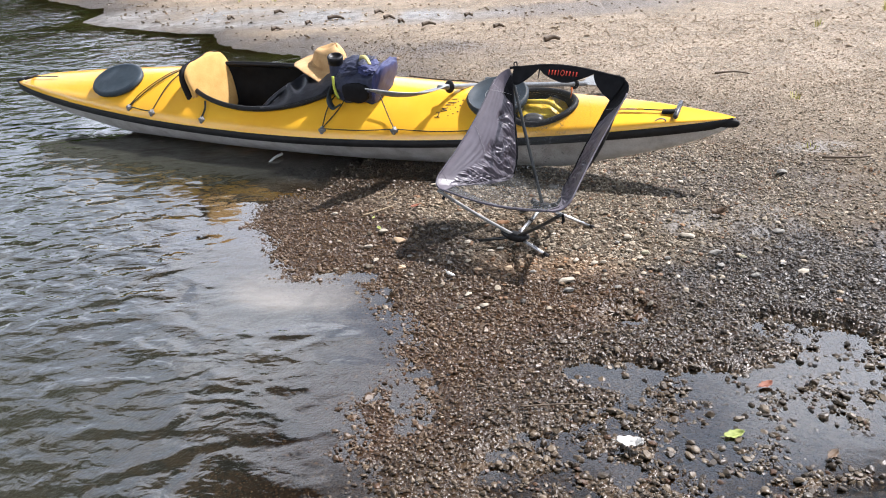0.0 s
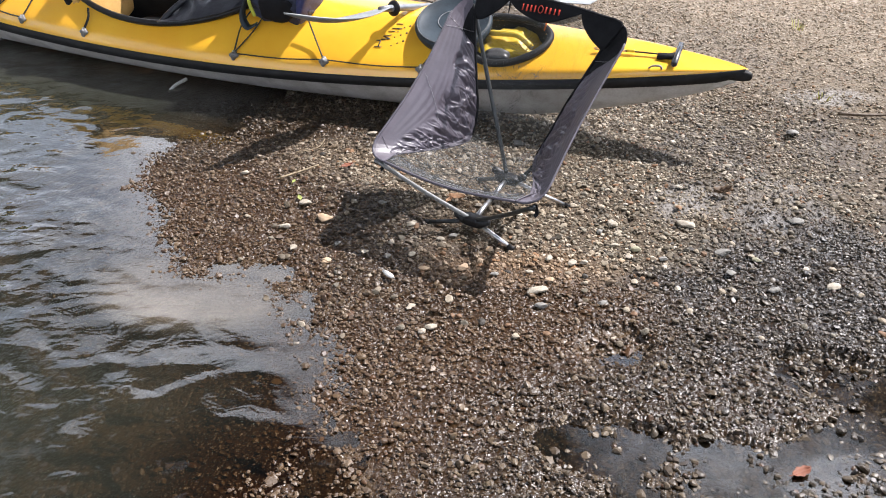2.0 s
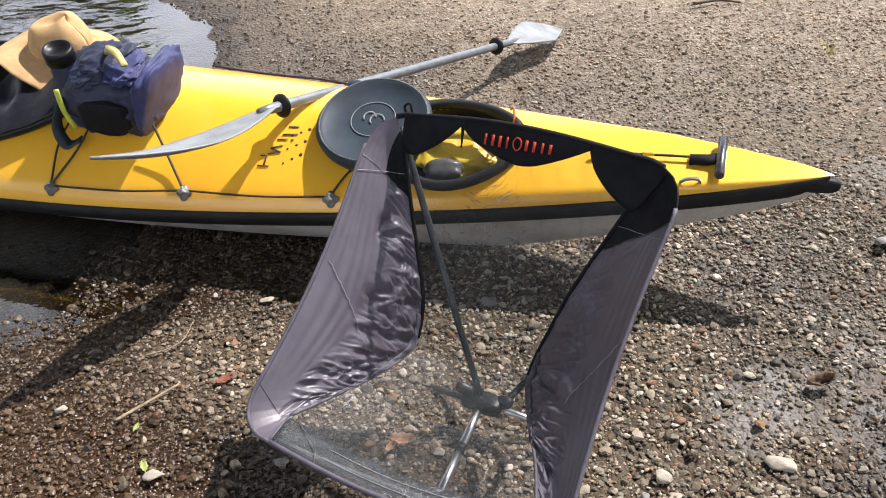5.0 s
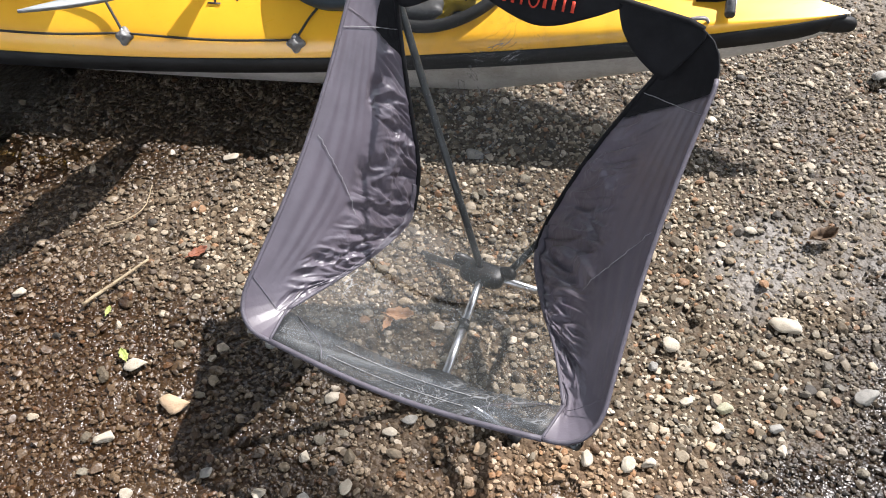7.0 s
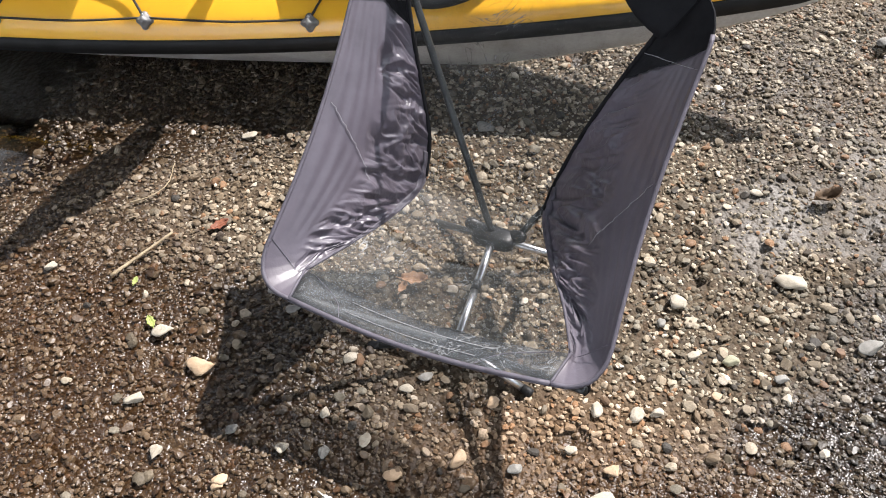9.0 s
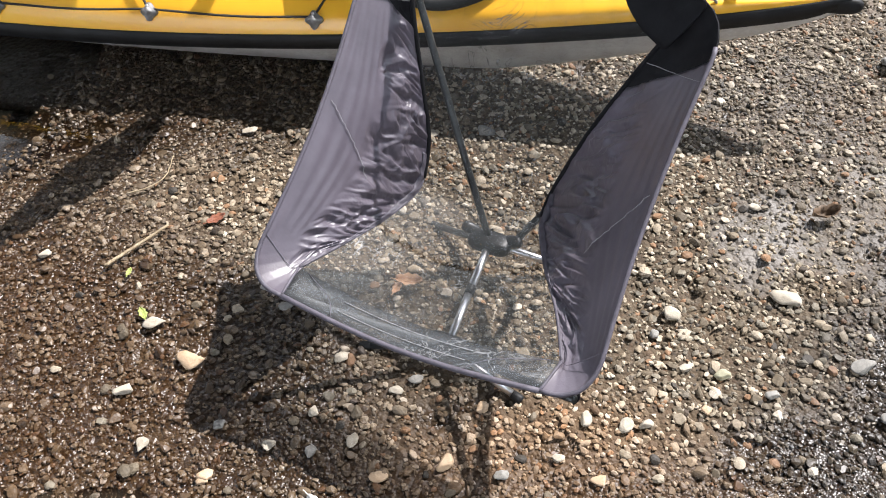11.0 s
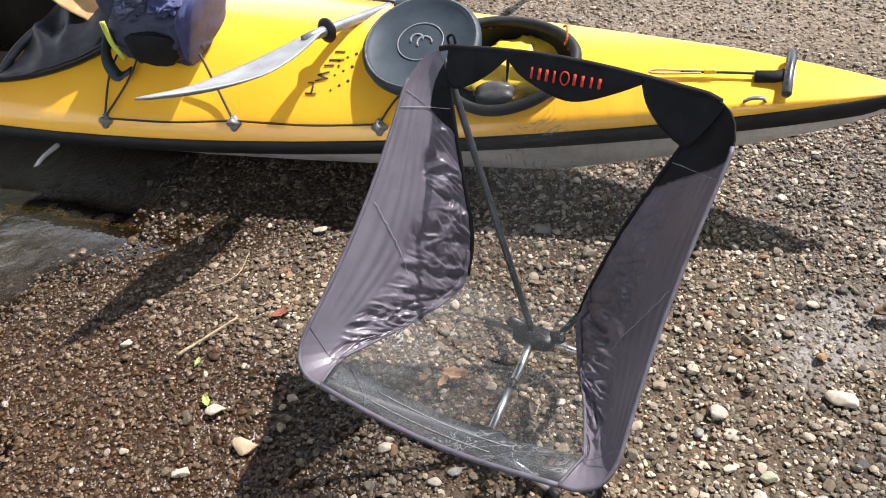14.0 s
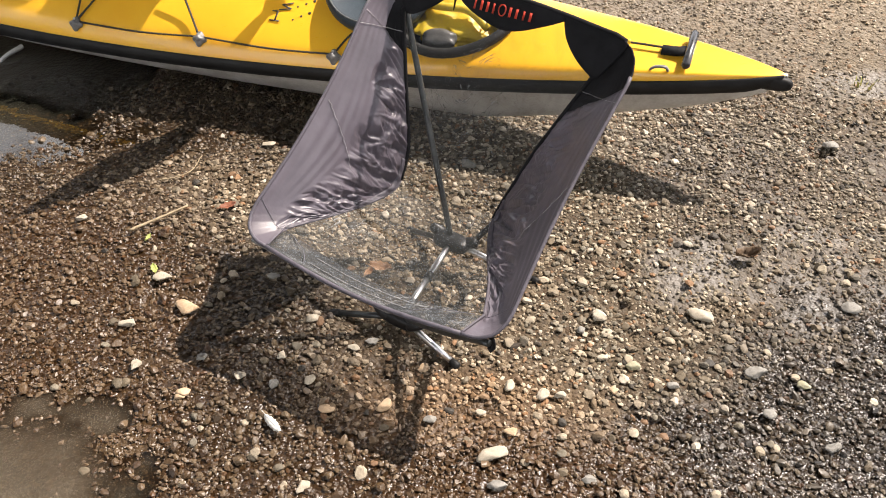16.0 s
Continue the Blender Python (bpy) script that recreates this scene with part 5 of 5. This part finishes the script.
sheet(bm, [rows[0]] + [[a.lerp(b, q) for a, b in zip(rows[0], rows[1])] for q in (0.35, 0.7, 1.0)], 0.001)
part("front_mesh_strip", bm, NET_DOUBLE, chair, "doubled grey mesh strip along the front edge")
bm = bmesh.new()
sheet(bm, rows[1:23])
part("seat_mesh", bm, NET, chair, "sheer grey mesh seat")
bm = bmesh.new()
sheet(bm, rows[22:])
part("back_mesh", bm, NET_BACK, chair, "sheer dark mesh back")
for u0 in (0.0, 1.0):
    bm = bmesh.new()
    a, b = (rows[0][5], rows[1][1]) if u0 == 0 else (rows[0][17], rows[1][23])
    tube(bm, smooth_path([a, a.lerp(b, 0.5) + V(0, 0, 0.003) + C_X * (0.02 if u0 == 0 else -0.02), b], 6), 0.0006, 5)
    part("mesh_corner_seam", bm, HEM, chair, "stitched arc")
for q in (0.35, 0.7):
    bm = bmesh.new()
    tube(bm, [a.lerp(b, q) + V(0, 0, 0.002) for a, b in zip(rows[0][5:18], rows[1][5:18])], 0.0006, 4)
    part("mesh_fold", bm, THREAD, chair, "pale fold line in the mesh")


# black band along the top of the back, in three lobes
top_path = cBL[4::-1] + back_edge[::-1][1:-1] + cBR[:1:-1]


def top_at(x):
    for p, q in zip(top_path, top_path[1:]):
        if p.x <= x <= q.x:
            return p.lerp(q, (x - p.x) / max(q.x - p.x, 1e-6))
    return top_path[0] if x < 0 else top_path[-1]


def lobe(stops, forward, lean=0.30, n=22):
    """A flap hanging from the top edge; stops give x and depth."""
    rws = []
    curve = smooth_path([V(x, d, 0) for x, d in stops], 8)
    x0, x1 = stops[0][0], stops[-1][0]
    for i in range(n + 1):
        x = x0 + (x1 - x0) * i / n
        d = stops[0][1]
        for p, q in zip(curve, curve[1:]):
            if p.x - 1e-9 <= x <= q.x + 1e-9:
                d = p.y + (q.y - p.y) * (x - p.x) / max(q.x - p.x, 1e-6)
        p = top_at(x)
        rws.append([C(p.x, p.y - forward - lean * d * v / 7, p.z + 0.003 - d * v / 7) for v in range(8)])
    return rws


LOBES = (((-0.254, 0.052), (-0.236, 0.073), (-0.205, 0.068), (-0.155, 0.044), (-0.108, 0.008)),
         ((-0.118, 0.010), (-0.075, 0.040), (0.0, 0.064), (0.05, 0.062), (0.11, 0.036), (0.155, 0.010)),
         ((0.149, 0.010), (0.163, 0.040), (0.192, 0.068), (0.225, 0.086), (0.246, 0.090), (0.268, 0.055), (0.29, 0.015)))
for stops in LOBES:
    bm = bmesh.new()
    sheet(bm, lobe(stops, 0.004, 0.45), 0.004)
    band = part("back_band", bm, BLACK_FABRIC, chair, "black padded lobe of the top band")
    if stops is LOBES[1]:
        grid = lobe(stops, 0.0095, 0.45)
        marks = (0.235, 0.295, 0.35, 0.405, 0.55, 0.605, 0.665, 0.72)

        def on_band(u, v):
            f = u * 22
            i = min(int(f), 21)
            v = v * 0.072 / max((grid[i][0] - grid[i][7]).length, 0.02)
            g = min(v, 0.97) * 7
            j = min(int(g), 6)
            a = grid[i][j].lerp(grid[i + 1][j], f - i)
            b = grid[i][j + 1].lerp(grid[i + 1][j + 1], f - i)
            return a.lerp(b, g - j)

        for k, u in enumerate(marks):
            bm = bmesh.new()
            lo, hi = 0.28, 0.56
            ribbon(bm, [on_band(u + 0.004, lo), on_band(u + 0.004, (lo + hi) / 2), on_band(u + 0.004, hi)], C_X, 0.0055 if k % 3 else 0.004, 0.0012)
            part("printed_mark", bm, RED, band, "red printed mark")
        bm = bmesh.new()
        tube(bm, [on_band(0.485 + 0.030 * math.cos(a), 0.42 + 0.16 * math.sin(a)) for a in (2 * math.pi * i / 20 for i in range(20))], 0.0015, 5, closed=True)
        part("printed_ring", bm, RED, band, "red printed ring")

# poles, hubs and legs
HUB_B, HUB_F = V(-0.018, 0.130, 0.087), V(0.0, -0.126, 0.046)
FEET = [V(0.165, -0.155, 0.006), V(-0.17, -0.165, 0.004), V(0.20, 0.20, 0.004), V(-0.19, 0.20, 0.004)]


def pole(points, r, mat, name, label=""):
    bm = bmesh.new()
    tube(bm, [C(*p) for p in points], r, 10)
    return part(name, bm, mat, chair, label)


pole([HUB_B, HUB_B.lerp(HUB_F, 0.5)], 0.0085, ALLOY, "spine_bar", "bright alloy spine bar")
pole([HUB_B.lerp(HUB_F, 0.5), HUB_F], 0.0085, ALLOY, "spine_bar", "bright alloy spine bar")
pole([HUB_B.lerp(HUB_F, 0.44), HUB_B.lerp(HUB_F, 0.52)], 0.0105, BLACK_PLASTIC, "spine_joint")
for hub, corner_at, mat in ((HUB_B, BL + V(0.045, 0.0, -0.035), DARK_ALLOY), (HUB_B, BR + V(-0.045, 0.0, -0.035), DARK_ALLOY),
                            (HUB_F, FL + V(0.022, 0.016, -0.012), POLE_GREY), (HUB_F, FR + V(-0.022, 0.016, -0.012), DARK_ALLOY)):
    right_back = hub is HUB_B and corner_at.x > 0
    root = hub + V(0.045 if right_back else 0.0, 0.012 if right_back else 0.0, 0.0)
    mid = root.lerp(corner_at, 0.5) + (V(0.02, 0.05, -0.03) if right_back else V(0, 0, -0.006))
    pole(smooth_path([root, mid, corner_at], 6), 0.0075, mat, "upright_pole", "dull grey alloy pole" if mat is POLE_GREY else "dark anodised pole")
for hub, foot in ((HUB_F, FEET[0]), (HUB_F, FEET[1]), (HUB_B, FEET[2]), (HUB_B, FEET[3])):
    leg = pole([hub, hub.lerp(foot, 0.92)], 0.0075, ALLOY if foot is FEET[0] or foot is FEET[2] else DARK_ALLOY, "leg")
    bm = bmesh.new()
    e = (foot - hub).normalized()
    tube(bm, [C(*(hub.lerp(foot, 0.90))), C(*(hub.lerp(foot, 0.97))), C(*foot), C(*(foot + e * 0.006))], [0.0088, 0.0092, 0.0098, 0.008], 10)
    part("rubber_foot", bm, BLACK_RUBBER, leg, "black rubber foot")
for hub, sgn in ((HUB_B, 1), (HUB_F, -1)):
    bm = bmesh.new()
    rounded_block(bm, frame_from(C(*hub), C_X, (0, 0, 1)), (0.095, 0.05, 0.036), 3.4, 7)
    for dx in (-1, 1):
        rounded_block(bm, frame_from(C(*(hub + V(dx * 0.045, sgn * 0.012, 0.008))), C_X * dx + V(0, 0, 0.6), C_Y * sgn + V(0, 0, 0.4)), (0.05, 0.026, 0.026), 3.0, 4)
    part("hub", bm, BLACK_PLASTIC, chair, "black moulded hub")
bm = bmesh.new()
tube(bm, smooth_path([C(-0.245, 0.30, 0.655), C(-0.25, 0.302, 0.675), C(-0.262, 0.30, 0.668), C(-0.255, 0.297, 0.650)], 5), 0.003, 6)
part("hanging_loop", bm, BLACK_FABRIC, chair)
for x, y, z in ((0.285, -0.25, 0.25), (-0.285, -0.25, 0.245)):
    bm = bmesh.new()
    ribbon(bm, smooth_path([C(x, y, z), C(x + 0.004, y + 0.005, z - 0.03), C(x - 0.002, y, z - 0.040)], 4), C_X, 0.012, 0.003)
    part("pull_tab", bm, BLACK_FABRIC, chair)

# ---------------------------------------------------------------- loose stones
STONE_TONES = {"cream": ((0.27, 0.238, 0.182), (0.47, 0.415, 0.33)), "tan": ((0.36, 0.25, 0.15), (0.52, 0.38, 0.25)), "grey": ((0.15, 0.145, 0.13), (0.29, 0.275, 0.245)), "olive": ((0.24, 0.23, 0.15), (0.36, 0.34, 0.23))}
STONE_MATS = {n: plain(n + "_stone", a, b, 45.0, (0.6, 0.85), 0.0, 400.0, 0.4, 0.002) for n, (a, b) in STONE_TONES.items()}


def stone(x, y, size, tone, flat=0.55, turn=0.0, seed=0):
    size = size * 0.74
    bm = bmesh.new()
    bmesh.ops.create_icosphere(bm, subdivisions=3, radius=1.0)
    off = V(seed * 3.1, seed * 1.7, seed * 0.9)
    rnd = random.Random(seed)
    chips = [(V(rnd.gauss(0, 1), rnd.gauss(0, 1), rnd.gauss(0, 1)).normalized(), rnd.uniform(0.5, 0.8)) for q in range(7)]
    for v in bm.verts:
        c = v.co * (1 + 0.30 * noise.noise(v.co * 1.1 + off))
        for d, far in chips:
            c = c - d * max(c.dot(d) - far, 0)
        c = c * (1 + 0.08 * noise.noise(v.co * 3.0 + off))
        v.co = V(c.x * size * 0.70, c.y * size * 0.50, max(c.z, -0.7) * size * 0.42 * flat)
    z = float(height(np.array([x]), np.array([y]))[0])
    m = pose(x, y, z + 0.008 + size * 0.10 * flat, 0, 0, turn)
    for v in bm.verts:
        v.co = m @ v.co
    ob = finish("stone", bm, STONE_MATS[tone])
    size_word = "large" if size > 0.05 else "small"
    return tagged(ob, size_word + " " + tone + " river stone lying on the gravel", "stone", "loose stones on the beach")


for i, (x, y, size, tone, turn) in enumerate([
        (0.520, 2.755, 0.064, "cream", 20), (-0.163, 3.200, 0.062, "tan", -25), (-0.292, 3.152, 0.040, "cream", 10), (1.066, 3.137, 0.064, "cream", -35),
        (0.815, 3.138, 0.048, "cream", 0), (-0.240, 3.308, 0.050, "cream", 15), (0.140, 2.705, 0.036, "cream", 60), (0.574, 2.932, 0.034, "cream", 80),
        (1.131, 2.946, 0.050, "grey", 0), (1.124, 2.834, 0.038, "grey", 30), (-0.252, 3.030, 0.036, "cream", 70), (-0.014, 2.978, 0.032, "cream", 40),
        (-0.107, 3.043, 0.030, "grey", 0), (0.179, 2.882, 0.034, "tan", 0), (-0.130, 2.942, 0.034, "tan", 10), (0.300, 2.890, 0.042, "tan", 50),
        (1.449, 3.156, 0.056, "grey", 0), (0.522, 2.681, 0.038, "grey", 0), (1.688, 3.871, 0.060, "grey", 20), (1.109, 3.404, 0.032, "cream", -30),
        (-0.04, 3.905, 0.040, "cream", 10), (0.030, 3.303, 0.030, "grey", 0), (0.555, 3.78, 0.055, "grey", -20), (0.42, 3.80, 0.030, "cream", 0),
        (0.86, 2.98, 0.036, "olive", 0), (1.41, 2.752, 0.046, "cream", 20), (0.20, 2.592, 0.034, "cream", 0), (0.68, 2.90, 0.030, "cream", 0),
        (0.136, 3.152, 0.034, "cream", 30), (0.273, 3.074, 0.030, "grey", 0), (0.139, 2.962, 0.032, "cream", 70), (0.072, 3.036, 0.028, "cream", 20), (0.391, 2.990, 0.032, "tan", 40),
        (0.233, 3.057, 0.028, "cream", 0), (0.765, 3.099, 0.028, "grey", 60), (-0.502, 3.555, 0.034, "cream", 15), (0.565, 2.803, 0.034, "tan", 0), (0.062, 2.955, 0.030, "grey", 80),
        (0.939, 2.921, 0.032, "grey", 10), (0.645, 2.906, 0.034, "cream", 45), (0.505, 2.864, 0.028, "cream", 0), (0.396, 2.848, 0.030, "grey", 0), (0.802, 2.909, 0.028, "tan", 30),
        (0.704, 2.688, 0.034, "grey", 0), (1.228, 2.745, 0.036, "grey", 20), (1.232, 2.913, 0.034, "olive", 0), (-0.135, 2.937, 0.030, "tan", 50), (0.798, 3.009, 0.030, "cream", 0)]):
    stone(x, y, size, tone, 0.5 + 0.3 * ((i * 37) % 10) / 10, turn, i + 1)


# ---------------------------------------------------------------- sticks, leaves, feather, driftwood
def stick(points, r0, r1, mat, name, label, category):
    bm = bmesh.new()
    pts = smooth_path(points, 8)
    n = len(pts)
    tube(bm, [p + V(0.0006 * math.sin(i * 1.9), 0.0006 * math.cos(i * 2.3), 0) for i, p in enumerate(pts)], [r0 + (r1 - r0) * i / (n - 1) for i in range(n)], 8)
    return tagged(finish(name, bm, mat), label, category)


def gz(x, y, up=0.0):
    return V(x, y, float(height(np.array([x]), np.array([y]))[0]) + up)


stick([gz(-0.357, 3.477, 0.016), gz(-0.292, 3.529, 0.019), gz(-0.225, 3.578, 0.017)], 0.0042, 0.0030, WOOD, "twig", "straight pale twig lying on the gravel", "twig")
stick([gz(-0.331, 3.715, 0.010), gz(-0.283, 3.722, 0.014), gz(-0.243, 3.757, 0.016), gz(-0.228, 3.829, 0.014)], 0.0022, 0.0012, WOOD, "twig", "thin curved pale twig on the gravel", "twig")
stick([gz(0.30, 1.93, 0.014), gz(0.42, 1.95, 0.018), gz(0.52, 1.96, 0.014)], 0.003, 0.002, DARK_WOOD, "twig", "thin dark wet twig by the puddle", "twig")
stick([V(-1.03, 4.455, -0.03), V(-1.0, 4.49, -0.008), V(-0.965, 4.55, -0.004)], 0.006, 0.009, FEATHER, "driftwood", "pale bent scrap of driftwood at the waterline", "driftwood")
stick([gz(1.88, 5.93, 0.02), gz(2.02, 5.95, 0.022), gz(2.14, 5.94, 0.012)], 0.009, 0.005, DARK_WOOD, "driftwood", "short dark piece of driftwood on dry gravel", "driftwood")
stick([gz(1.95, 4.05, 0.015), gz(2.07, 4.03, 0.018), gz(2.2, 4.06, 0.012)], 0.008, 0.005, DARK_WOOD, "driftwood", "short dark piece of driftwood on dry gravel", "driftwood")
stick([gz(0.78, 7.46, 0.02), gz(0.86, 7.49, 0.035), gz(0.92, 7.47, 0.02)], 0.026, 0.014, DARK_WOOD, "driftwood", "dark stump of driftwood up the beach", "driftwood")
for x, y, s in ((-1.35, 9.25, 0.09), (-0.75, 9.1, 0.06), (-2.1, 9.85, 0.06), (-0.3, 8.6, 0.07), (-1.9, 8.75, 0.05), (0.1, 9.0, 0.04), (-0.9, 9.5, 0.05), (-1.6, 9.0, 0.035), (0.4, 8.3, 0.05), (-0.6, 8.85, 0.03), (-2.6, 9.6, 0.04)):
    stick([gz(x - s, y, 0.02), gz(x, y + 0.03, 0.028), gz(x + s, y - 0.02, 0.015)], 0.022, 0.010, DARK_WOOD, "driftwood", "dark lump of wet driftwood on the mud flat", "driftwood")


def leaf(x, y, size, mat, label, turn, curl=0.25, name="leaf"):
    m = pose(x, y, gz(x, y).z + 0.014, 8, -6, turn)
    bm = bmesh.new()
    rows = []
    for i in range(13):
        t = i / 12
        half = size * 0.26 * math.sin(math.pi * (0.04 + 0.93 * t)) ** 0.7 * (1 + 0.18 * math.sin(t * 19))
        rows.append([m @ V(size * (t - 0.5), half * u, size * curl * (abs(u) ** 1.5 * 0.5 + (t - 0.5) ** 2)) for u in (-1, -0.5, 0, 0.5, 1)])
    sheet(bm, rows, 0.0008)
    ob = thing(name, m.translation, label, "leaf")
    part("blade", bm, mat, ob)
    bm = bmesh.new()
    tube(bm, [m @ V(size * (t - 0.5), 0, size * curl * (t - 0.5) ** 2 + 0.001) for t in (-0.2, 0.0, 0.3, 0.6, 0.95)], [0.0012, 0.0012, 0.001, 0.0008, 0.0005], 5)
    part("stalk", bm, mat, ob)
    return ob


leaf(-0.118, 3.585, 0.045, LEAF_RED, "dry red-brown leaf on the gravel", 20)
leaf(0.295, 3.315, 0.058, LEAF_ORANGE, "dry orange leaf on the gravel under the chair", -20, 0.4)
leaf(0.265, 3.302, 0.032, LEAF_ORANGE, "small dry orange leaf on the gravel under the chair", 50, 0.5)
leaf(-0.303, 3.452, 0.022, LEAF_GREEN, "tiny fresh green leaf on the gravel", 70)
leaf(-0.266, 3.332, 0.032, LEAF_GREEN, "fresh green leaf beside a cream stone", 110)
leaf(1.246, 3.345, 0.065, LEAF_BROWN, "curled dark brown leaf on the gravel", 0, 0.6)
leaf(0.60, 1.755, 0.075, FEATHER, "pale torn leaf lying in the puddle", -20, 0.4)
leaf(0.90, 1.810, 0.06, LEAF_GREEN, "fresh green leaf floating in the puddle", 10)
leaf(1.06, 2.05, 0.05, LEAF_RED, "dry red-brown leaf by the puddle", 20)
leaf(1.13, 1.70, 0.045, LEAF_BROWN, "dark brown leaf at the puddle", 40)
bm = bmesh.new()
fm = pose(0.070, 2.845, gz(0.07, 2.845).z + 0.016, 6, 0, -52)
rows = []
for i in range(15):
    t = i / 14
    half = 0.009 * math.sin(math.pi * (0.06 + 0.9 * t)) ** 0.6
    rows.append([fm @ V(0.055 * (t - 0.5), half * u * (1 + 0.15 * math.sin(i * 2.4)), 0.004 * (1 - u * u)) for u in (-1, -0.3, 0.3, 1)])
sheet(bm, rows, 0.0006)
feather = thing("feather", fm.translation, "small white feather lying on the gravel", "feather")
part("vane", bm, FEATHER, feather)
bm = bmesh.new()
tube(bm, [fm @ V(x, 0, 0.005) for x in (-0.04, -0.015, 0.025)], [0.0012, 0.001, 0.0004], 5)
part("quill", bm, FEATHER, feather)


# ---------------------------------------------------------------- sparse plants and far woods
def grass_tuft(x, y, tall, blades, seed):
    rnd = random.Random(seed)
    bm = bmesh.new()
    base = gz(x, y)
    for b in range(blades):
        a = rnd.uniform(0, 2 * math.pi)
        r = rnd.uniform(0, 0.05)
        lean = rnd.uniform(0.1, 0.6)
        h = tall * rnd.uniform(0.5, 1.1)
        d = V(math.cos(a), math.sin(a), 0)
        p = base + d * r
        side = V(-d.y, d.x, 0) * (0.0025 + 0.002 * rnd.random())
        q = [p, p + d * lean * h * 0.3 + V(0, 0, h * 0.55), p + d * lean * h + V(0, 0, h * 0.95)]
        v = [bm.verts.new(q[0] - side), bm.verts.new(q[0] + side), bm.verts.new(q[1] + side * 0.8), bm.verts.new(q[1] - side * 0.8), bm.verts.new(q[2])]
        bm.faces.new((v[0], v[1], v[2], v[3]))
        bm.faces.new((v[3], v[2], v[4]))
    return tagged(finish("grass_tuft", bm, GRASS), "thin yellow-green grass tuft growing in dry gravel", "grass", "grass tufts up the beach")


rnd = random.Random(5)
for i in range(300):
    x, y = rnd.uniform(-3.5, 9.0), rnd.uniform(10.2, 16.5)
    if shore_distance(np.array([x]), np.array([y]))[0] > 0.8 and y > 10.6 + 0.9 * value_noise(x, y, 0.9):
        grass_tuft(x, y, rnd.uniform(0.05, 0.15), rnd.randint(8, 18), i)
for x, y, t in ((2.22, 5.25, 0.05), (4.05, 8.2, 0.13), (3.2, 7.6, 0.08), (1.97, 4.26, 0.03)):
    grass_tuft(x, y, t, 12, int(100 * x))


def far_woods():
    """Trees on the far banks, and unseen ones added right and behind: trunks, and crowns of many leaf clumps."""
    rng = np.random.default_rng(3)
    leaves, trunks = [], bmesh.new()
    spots = [(-39 - rng.uniform(0, 7), y + rng.uniform(-1, 1)) for y in range(-24, 44, 3)] + [(x + rng.uniform(-1, 1), (45 if x < -8 else 110) + rng.uniform(0, 7)) for x in range(-40, 36, 3)]
    spots += [(27 + rng.uniform(0, 7), y + rng.uniform(-1, 1)) for y in range(-22, 46, 4)] + [(x + rng.uniform(-1, 1), -22 - rng.uniform(0, 7)) for x in range(2, 30, 4)]
    for x, y in spots:
        tall = rng.uniform(7, 10.5) * (0.85 if x < -20 else 1.0)
        z0 = float(height(np.array([x]), np.array([y]))[0])
        tube(trunks, [V(x, y, z0 - 0.3), V(x + 0.2, y, z0 + tall * 0.4), V(x + 0.1, y + 0.2, z0 + tall * 0.85)], [0.28, 0.2, 0.06], 7)
        for b in range(4):
            a = rng.uniform(0, 6.28)
            tube(trunks, [V(x + 0.15, y, z0 + tall * (0.35 + 0.1 * b)), V(x + 2 * math.cos(a), y + 2 * math.sin(a), z0 + tall * (0.5 + 0.1 * b))], [0.1, 0.03], 5)
        n = 900
        lump = rng.normal(0, 1, (14, 3)) * (1.7, 1.7, tall * 0.22) + (x, y, z0 + tall * 0.42)
        at = lump[rng.integers(0, 14, n)] + rng.normal(0, 0.8, (n, 3))
        at[:, 2] = z0 + 0.2 + np.abs(at[:, 2] - z0 - 0.2)
        e1, e2 = rng.normal(0, 0.42, (n, 3)), rng.normal(0, 0.42, (n, 3))
        leaves.append(np.stack([at - e1, at - e2 * 0.7, at + e1, at + e2], 1))
    v = np.concatenate(leaves).reshape(-1, 3)
    me = bpy.data.meshes.new("far_woods")
    me.from_pydata(v.tolist(), [], np.arange(len(v)).reshape(-1, 4).tolist())
    me.materials.append(FOLIAGE)
    woods = tagged(new("far_woods", me), "green riverside trees on the far banks, with unseen trees added right and behind", "trees", kind="stuff")
    finish("trunks", trunks, BARK, woods)


far_woods()


# ---------------------------------------------------------------- single pebbles of the beach
def pebble_mesh(seed):
    bm = bmesh.new()
    bmesh.ops.create_icosphere(bm, subdivisions=2, radius=1.0)
    rnd = random.Random(seed)
    chips = [(V(rnd.gauss(0, 1), rnd.gauss(0, 1), rnd.gauss(0, 1)).normalized(), rnd.uniform(0.5, 0.85)) for q in range(5)]
    for v in bm.verts:
        c = v.co.copy()
        for d, far in chips:
            c = c - d * max(c.dot(d) - far, 0)
        v.co = V(c.x * 0.62, c.y * 0.50, c.z * 0.34)
    me = bpy.data.meshes.new("pebble")
    bm.to_mesh(me)
    bm.free()
    put_attribute(me, "wet", [0.25] * len(me.vertices))
    me.materials.append(PEBBLE)
    return me


SHAPES = [pebble_mesh(i + 40) for i in range(14)]
rnd = random.Random(11)
made = 0
while made < 280:
    x, y = rnd.uniform(-0.45, 1.5), rnd.uniform(2.5, 3.95)
    z = float(height(np.array([x]), np.array([y]))[0])
    if z < LEVEL - 0.005:
        continue
    size = rnd.uniform(0.015, 0.027)
    ob = new("pebble", SHAPES[made % 14])
    ob.parent = ground
    ob.location = (x, y, z + size * 0.2)
    ob.rotation_euler = (rnd.gauss(0, 0.2), rnd.gauss(0, 0.2), rnd.uniform(0, 6.28))
    ob.scale = (size, size, size)
    made += 1
